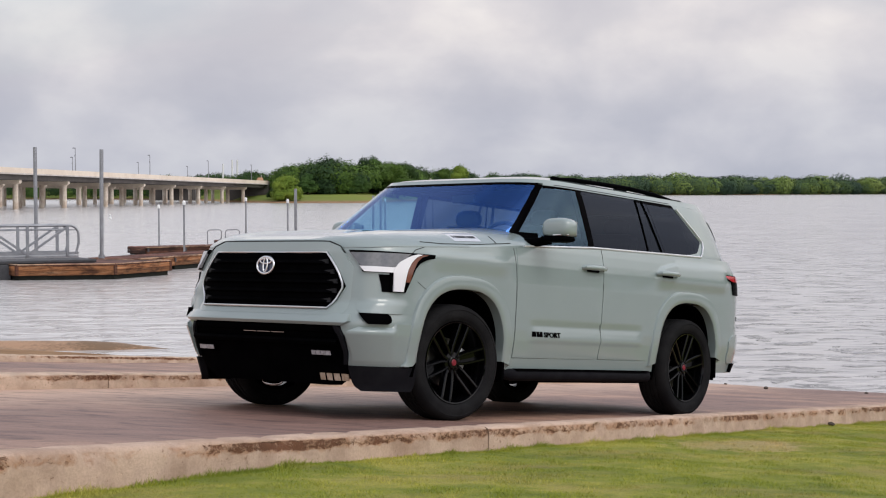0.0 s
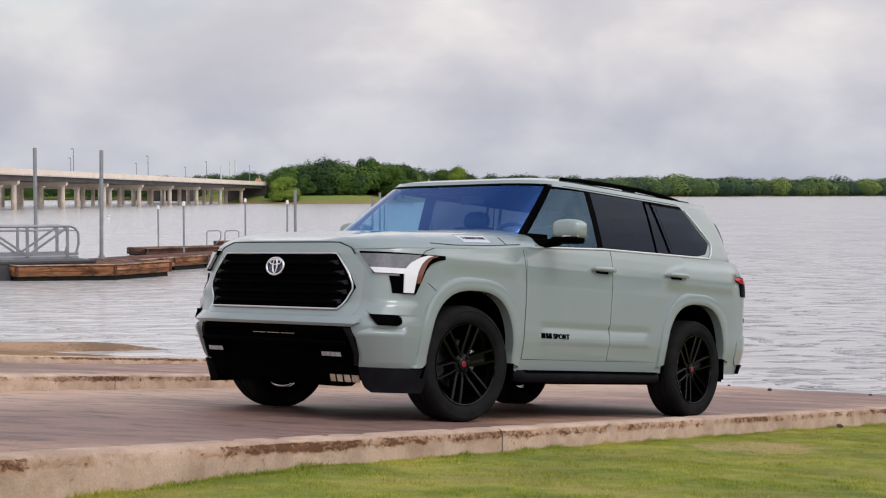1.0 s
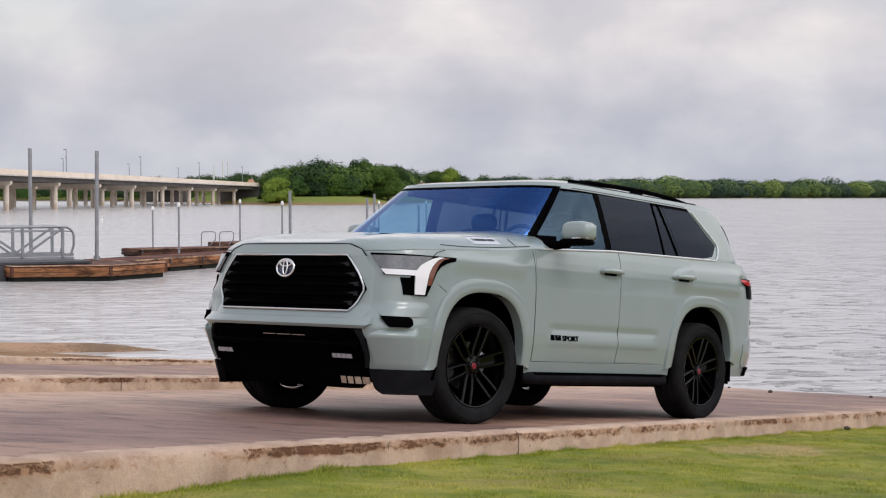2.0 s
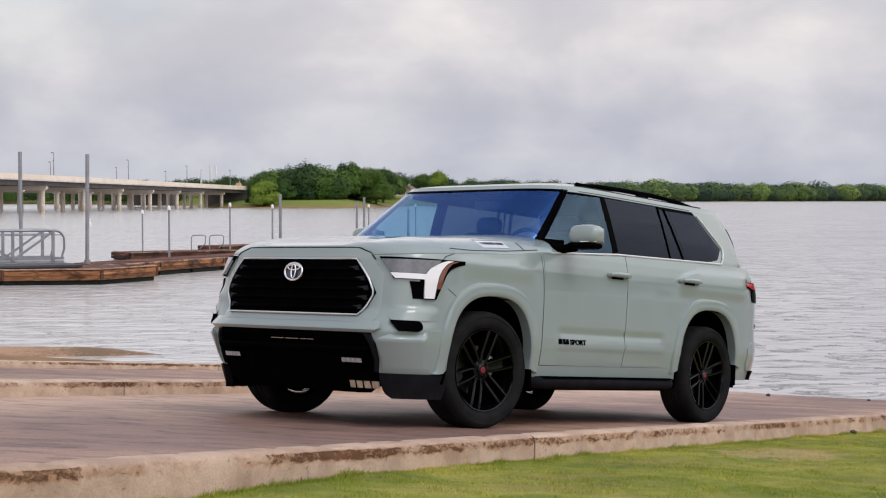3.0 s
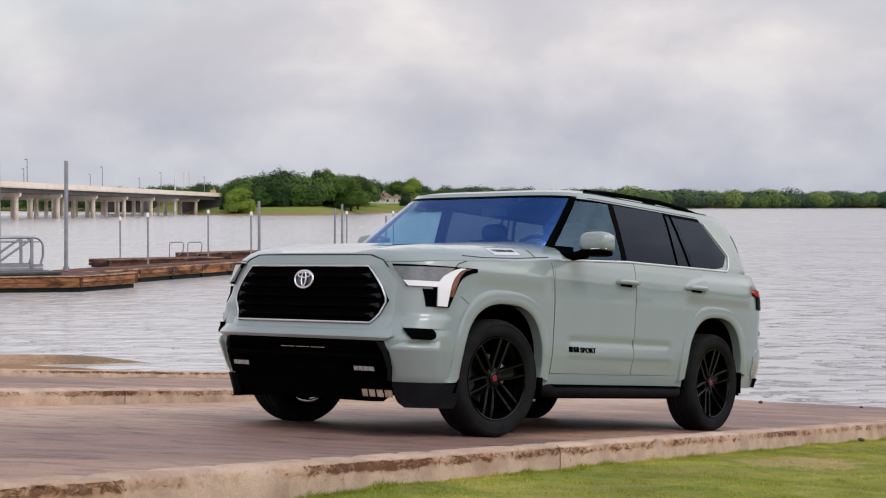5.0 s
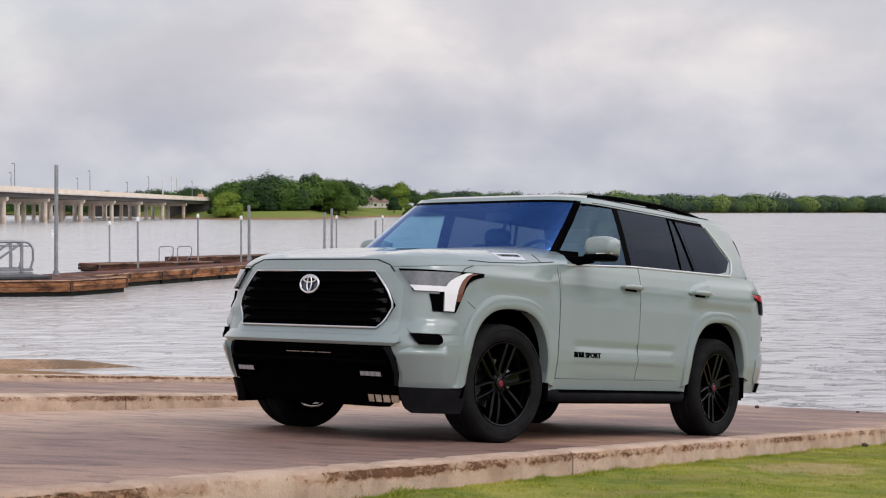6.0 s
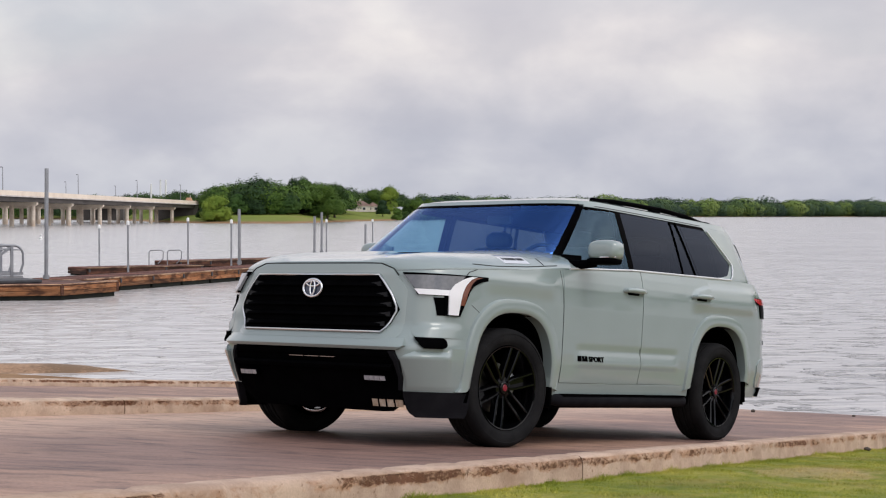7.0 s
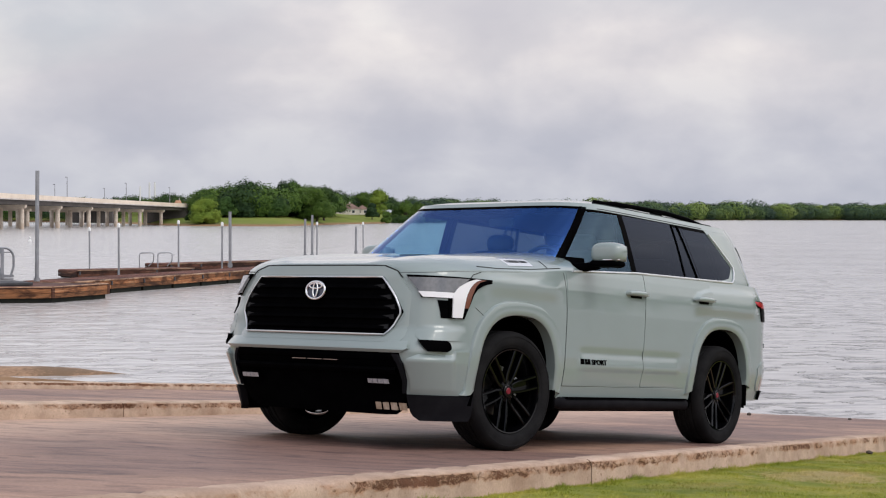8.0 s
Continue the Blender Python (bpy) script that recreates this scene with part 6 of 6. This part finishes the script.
def tree(az, dist, height, width, kind, seed, name="tree", label="", low=0.18, leaf=0.20, count=26000):
    rnd = random.Random(seed)
    x, y = polar(az, dist)
    z = land_z(x, y) - 0.2
    t = empty(name, pose(x, y, z), label=label or ("dark green broadleaf tree on the far lawn", "green broadleaf tree on the far shore", "yellow-green bushy tree at the waterline", "dark green cedar on the far shore")[kind], category="tree", group="far shore trees")
    trunk = Geo().tube([(0, 0, -0.5), (0.05 * height * rnd.uniform(-.5, .5), 0, height * 0.3), (0, 0, height * 0.7)], [0.035 * height, 0.026 * height, 0.01 * height], 8)
    lobes = []
    n = 22 if name == "tree" else 12
    for k in range(n):
        a = rnd.uniform(0, 6.28)
        h = rnd.uniform(low + 0.16, 0.82)
        spread = width / 2 * (0.62 if h < 0.6 else 0.38) * rnd.uniform(0.5, 1.1)
        c = (math.cos(a) * spread, math.sin(a) * spread, height * h)
        rr = width * rnd.uniform(0.15, 0.27)
        lobes.append((c, (rr, rr, min(rr * rnd.uniform(0.75, 0.95), height * (1.0 - h) + 0.05 * height))))
        trunk.tube([(0, 0, height * 0.25), (c[0] * 0.5, c[1] * 0.5, c[2] * 0.7), c], [0.014 * height, 0.010 * height, 0.004 * height], 6)
    lobes.append(((0, 0, height * 0.80), (width * 0.24, width * 0.24, height * 0.20)))
    lobes.append(((0, 0, height * (low + 0.27)), (width * 0.40, width * 0.40, height * 0.26)))
    part("trunk", trunk, BARK, t, smooth=60)
    g = Geo()
    tot = sum(r[0] * r[0] for _, r in lobes)
    for c, r in lobes:
        leaf_cloud(g, rnd, c, r, int(count * r[0] * r[0] / tot), leaf)
    part("crown", g, LEAVES[kind], t)


TREES = (
         (45.42, 468, 7.8, 10.0, 2, 0.0), (45.75, 480, 4.6, 6.5, 0, 0.0), (44.33, 520, 9.1, 7.7, 3, 0.0), (43.79, 530, 11.5, 10.9, 0, 0.0), (43.20, 515, 7.3, 7.8, 1, 0.0), (42.66, 540, 12.0, 8.2, 3, 0.0), (42.34, 545, 12.9, 8.2, 0, 0.0),
         (41.81, 540, 11.4, 11.1, 1, 0.0), (41.47, 530, 11.9, 12.1, 1, 0.0), (41.21, 560, 12.2, 9.5, 0, 0.0), (42.16, 545, 4.5, 7.3, 0, 0.0), (42.90, 515, 6.0, 8.1, 0, 0.0), (41.71, 566, 7.2, 8.1, 2, 0.0),
         (41.27, 592, 6.3, 9.6, 0, 0.0), (43.99, 514, 5.0, 7.7, 3, 0.0), (44.63, 512, 7.0, 7.4, 0, 0.0), (39.50, 650, 6.6, 6.7, 3, 0.0), (39.24, 700, 12.8, 9.3, 2, 0.0), (39.80, 730, 10.2, 10.8, 1, 0.0),
         (39.00, 640, 4.9, 5.2, 1, 0.0), (38.60, 690, 12.4, 7.6, 0, 0.0), (38.28, 690, 14.0, 9.2, 1, 0.0), (37.86, 700, 13.5, 9.3, 1, 0.0), (38.36, 665, 6.5, 12.3, 0, 0.0), (37.29, 720, 10.6, 14.3, 1, 0.0),
         (36.59, 760, 10.1, 15.1, 1, 0.0), (35.78, 800, 10.1, 17.7, 0, 0.0), (45.53, 475, 2.3, 5.3, 1, 0.0))
for seed, (az, dist, hh, ww, kind, low) in enumerate(TREES):
    tree(az, dist, hh, ww, kind, seed + 40, low=low, name="bush" if hh < 7.5 else "tree")


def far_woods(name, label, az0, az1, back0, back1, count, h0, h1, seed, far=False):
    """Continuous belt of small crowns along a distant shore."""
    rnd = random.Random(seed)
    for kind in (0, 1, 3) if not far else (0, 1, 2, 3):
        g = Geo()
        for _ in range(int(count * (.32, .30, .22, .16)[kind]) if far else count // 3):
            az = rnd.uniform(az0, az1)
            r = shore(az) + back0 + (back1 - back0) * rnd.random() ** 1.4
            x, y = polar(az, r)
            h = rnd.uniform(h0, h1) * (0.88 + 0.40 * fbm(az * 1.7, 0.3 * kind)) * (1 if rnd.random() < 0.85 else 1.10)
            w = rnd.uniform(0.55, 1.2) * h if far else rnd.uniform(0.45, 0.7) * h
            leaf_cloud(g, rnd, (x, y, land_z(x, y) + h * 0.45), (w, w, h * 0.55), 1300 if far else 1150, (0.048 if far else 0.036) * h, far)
        tagged(put(name, g, (HAZYLEAVES if far else LEAVES)[kind], smooth=None), label, "woods", kind="stuff")


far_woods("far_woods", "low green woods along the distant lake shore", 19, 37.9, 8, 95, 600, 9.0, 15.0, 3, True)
far_woods("far_woods", "green woods behind the far lawn", 40.7, 45.7, 65, 115, 170, 8, 10.5, 6)
far_woods("far_woods", "green woods behind the house", 34.5, 40.7, 150, 240, 120, 7.5, 11, 7)
far_woods("far_woods", "green woods behind the bridge", 48.3, 60, -3, 70, 270, 7, 8.5, 4)
far_woods("far_woods", "green woods rising behind the bridge end", 46.1, 49.6, 95, 140, 80, 7.0, 8.0, 9)


def shore_woods():
    """Trees on the near shore beside the ramp, outside the picture; the car's flank mirrors them."""
    rnd = random.Random(12)
    g = Geo()
    for _ in range(150):
        az = rnd.uniform(-75, 9)
        x, y = polar(az, rnd.uniform(75, 120))
        h = rnd.uniform(8, 13)
        z = max(land_z(x, y), WATER_Z)
        leaf_cloud(g, rnd, (x, y, z + h * 0.5), (h * 0.6, h * 0.6, h * 0.55), 160, 0.55)
    tagged(put("shore_woods", g, LEAVES[0]), "dark green woods on the near shore beside the ramp", "woods", kind="stuff")


shore_woods()


def house(az, dist, scale, roof, label):
    x, y = polar(az, dist)
    h = empty("house", pose(x, y, land_z(x, y) - 0.1, 0, 0, az - 90) @ Matrix.Diagonal(scale), label=label, category="house", group="houses on the far shore")
    for cx, cy, sx, sy, tall, rise in ((0, 0, 15, 9, 2.9, 2.6), (-5.5, -4, 6, 6, 2.7, 2.0), (9, 1.5, 7, 7, 2.7, 2.0)):
        part("wall", Geo().box((cx, cy, tall / 2), (sx, sy, tall)), HOUSEWALL, h)
        e, r = 0.5, min(sx, sy) / 2
        v = [(cx - sx / 2 - e, cy - sy / 2 - e, tall), (cx + sx / 2 + e, cy - sy / 2 - e, tall), (cx + sx / 2 + e, cy + sy / 2 + e, tall), (cx - sx / 2 - e, cy + sy / 2 + e, tall)]
        v += [(cx - max(0.2, sx / 2 - r), cy, tall + rise), (cx + max(0.2, sx / 2 - r), cy, tall + rise)]
        part("roof", Geo().add(v, [(0, 1, 5, 4), (1, 2, 5), (2, 3, 4, 5), (3, 0, 4), (3, 2, 1, 0)]), roof, h, "shingle roof")
        for k in range(2):
            wx = cx + (k - 0.5) * sx * 0.5
            win = part("window", Geo().box((wx, cy - sy / 2 - 0.03, 1.5), (1.5, 0.08, 1.3)), HOUSEGLASS, h)
            part("frame", Geo().box((wx, cy - sy / 2 - 0.05, 2.2), (1.7, 0.1, 0.12)).box((wx, cy - sy / 2 - 0.05, 0.8), (1.7, 0.1, 0.12)), WHITECAP, win)
    part("chimney", Geo().box((1.5, 1, 5.4), (0.9, 0.9, 1.8)), HOUSEWALL, h)


house(40.38, 690, (0.72, 0.72, 0.86, 1), ROOFTILE, "low pale house with a brown hipped roof on the far lawn")
house(46.32, 540, (0.25, 0.32, 1.0, 1), ROOFCLAY, "small cream house with an orange roof at the bridge end")

# ---- small things on the bank ----
MUD = mat("wet_sand", (0.42, 0.255, 0.15), 0.7, spots=(0.19, 0.115, 0.06), scale=1.1, fine=14, bump=0.3, mottle=0.4)


def mud_bank():
    """Low bar of wet sand at the waterline beyond the far lane."""
    line = [(3.0, 25.8), (6.4, 21.6), (8.6, 18.75), (9.75, 17.25), (10.45, 16.1)]
    g = Geo()

    def at(u, v):
        f = u * (len(line) - 1)
        i = min(len(line) - 2, int(f))
        x = line[i][0] + (line[i + 1][0] - line[i][0]) * (f - i)
        y = line[i][1] + (line[i + 1][1] - line[i][1]) * (f - i)
        c = 2 * v - 1
        wide = 0.75 * min(1, (1 - u) * 5 + 0.05)
        x, y = x + c * wide * 0.8, y + c * wide * 0.6
        top = -1.14 - 0.13 * max(0, (u - 0.7) / 0.3)
        z = top - 0.2 * c * c + 0.012 * fbm(x * 2, y * 2)
        return x, y, max(z, land_z(x, y) + 0.03 * (1 - c * c))
    g.grid(at, 60, 14)
    tagged(put("mud_bank", g, MUD, smooth=60), "low bank of wet brown sand at the waterline", "sand bank", kind="structure")


mud_bank()
rnd = random.Random(8)
for bx, by, size in ((1.97, -2.13, 0.035), (10.9, 3.3, 0.045), (11.5, 2.0, 0.035), (12.0, 4.6, 0.03)):
    g = Geo()
    g.grid(lambda a, t: tuple(Vector((math.cos(a * 6.2832) * math.sin(t * 3.1416), math.sin(a * 6.2832) * math.sin(t * 3.1416) * 0.7, math.cos(t * 3.1416) * 0.5)) * size * (1 + 0.35 * fbm(math.cos(a * 6.2832) * 1.5 + bx, math.sin(a * 6.2832) * 1.5, t * 3))), 14, 8)
    o = tagged(put("stone", g, BARK, smooth=60, m=RAMP @ Matrix.Translation((bx, by, size * 0.35 + (lawn_z(bx, by) if by < kerb_y(0, bx) else 0)))), "small dark wet stone lying by the ramp", "stone", group="loose stones")
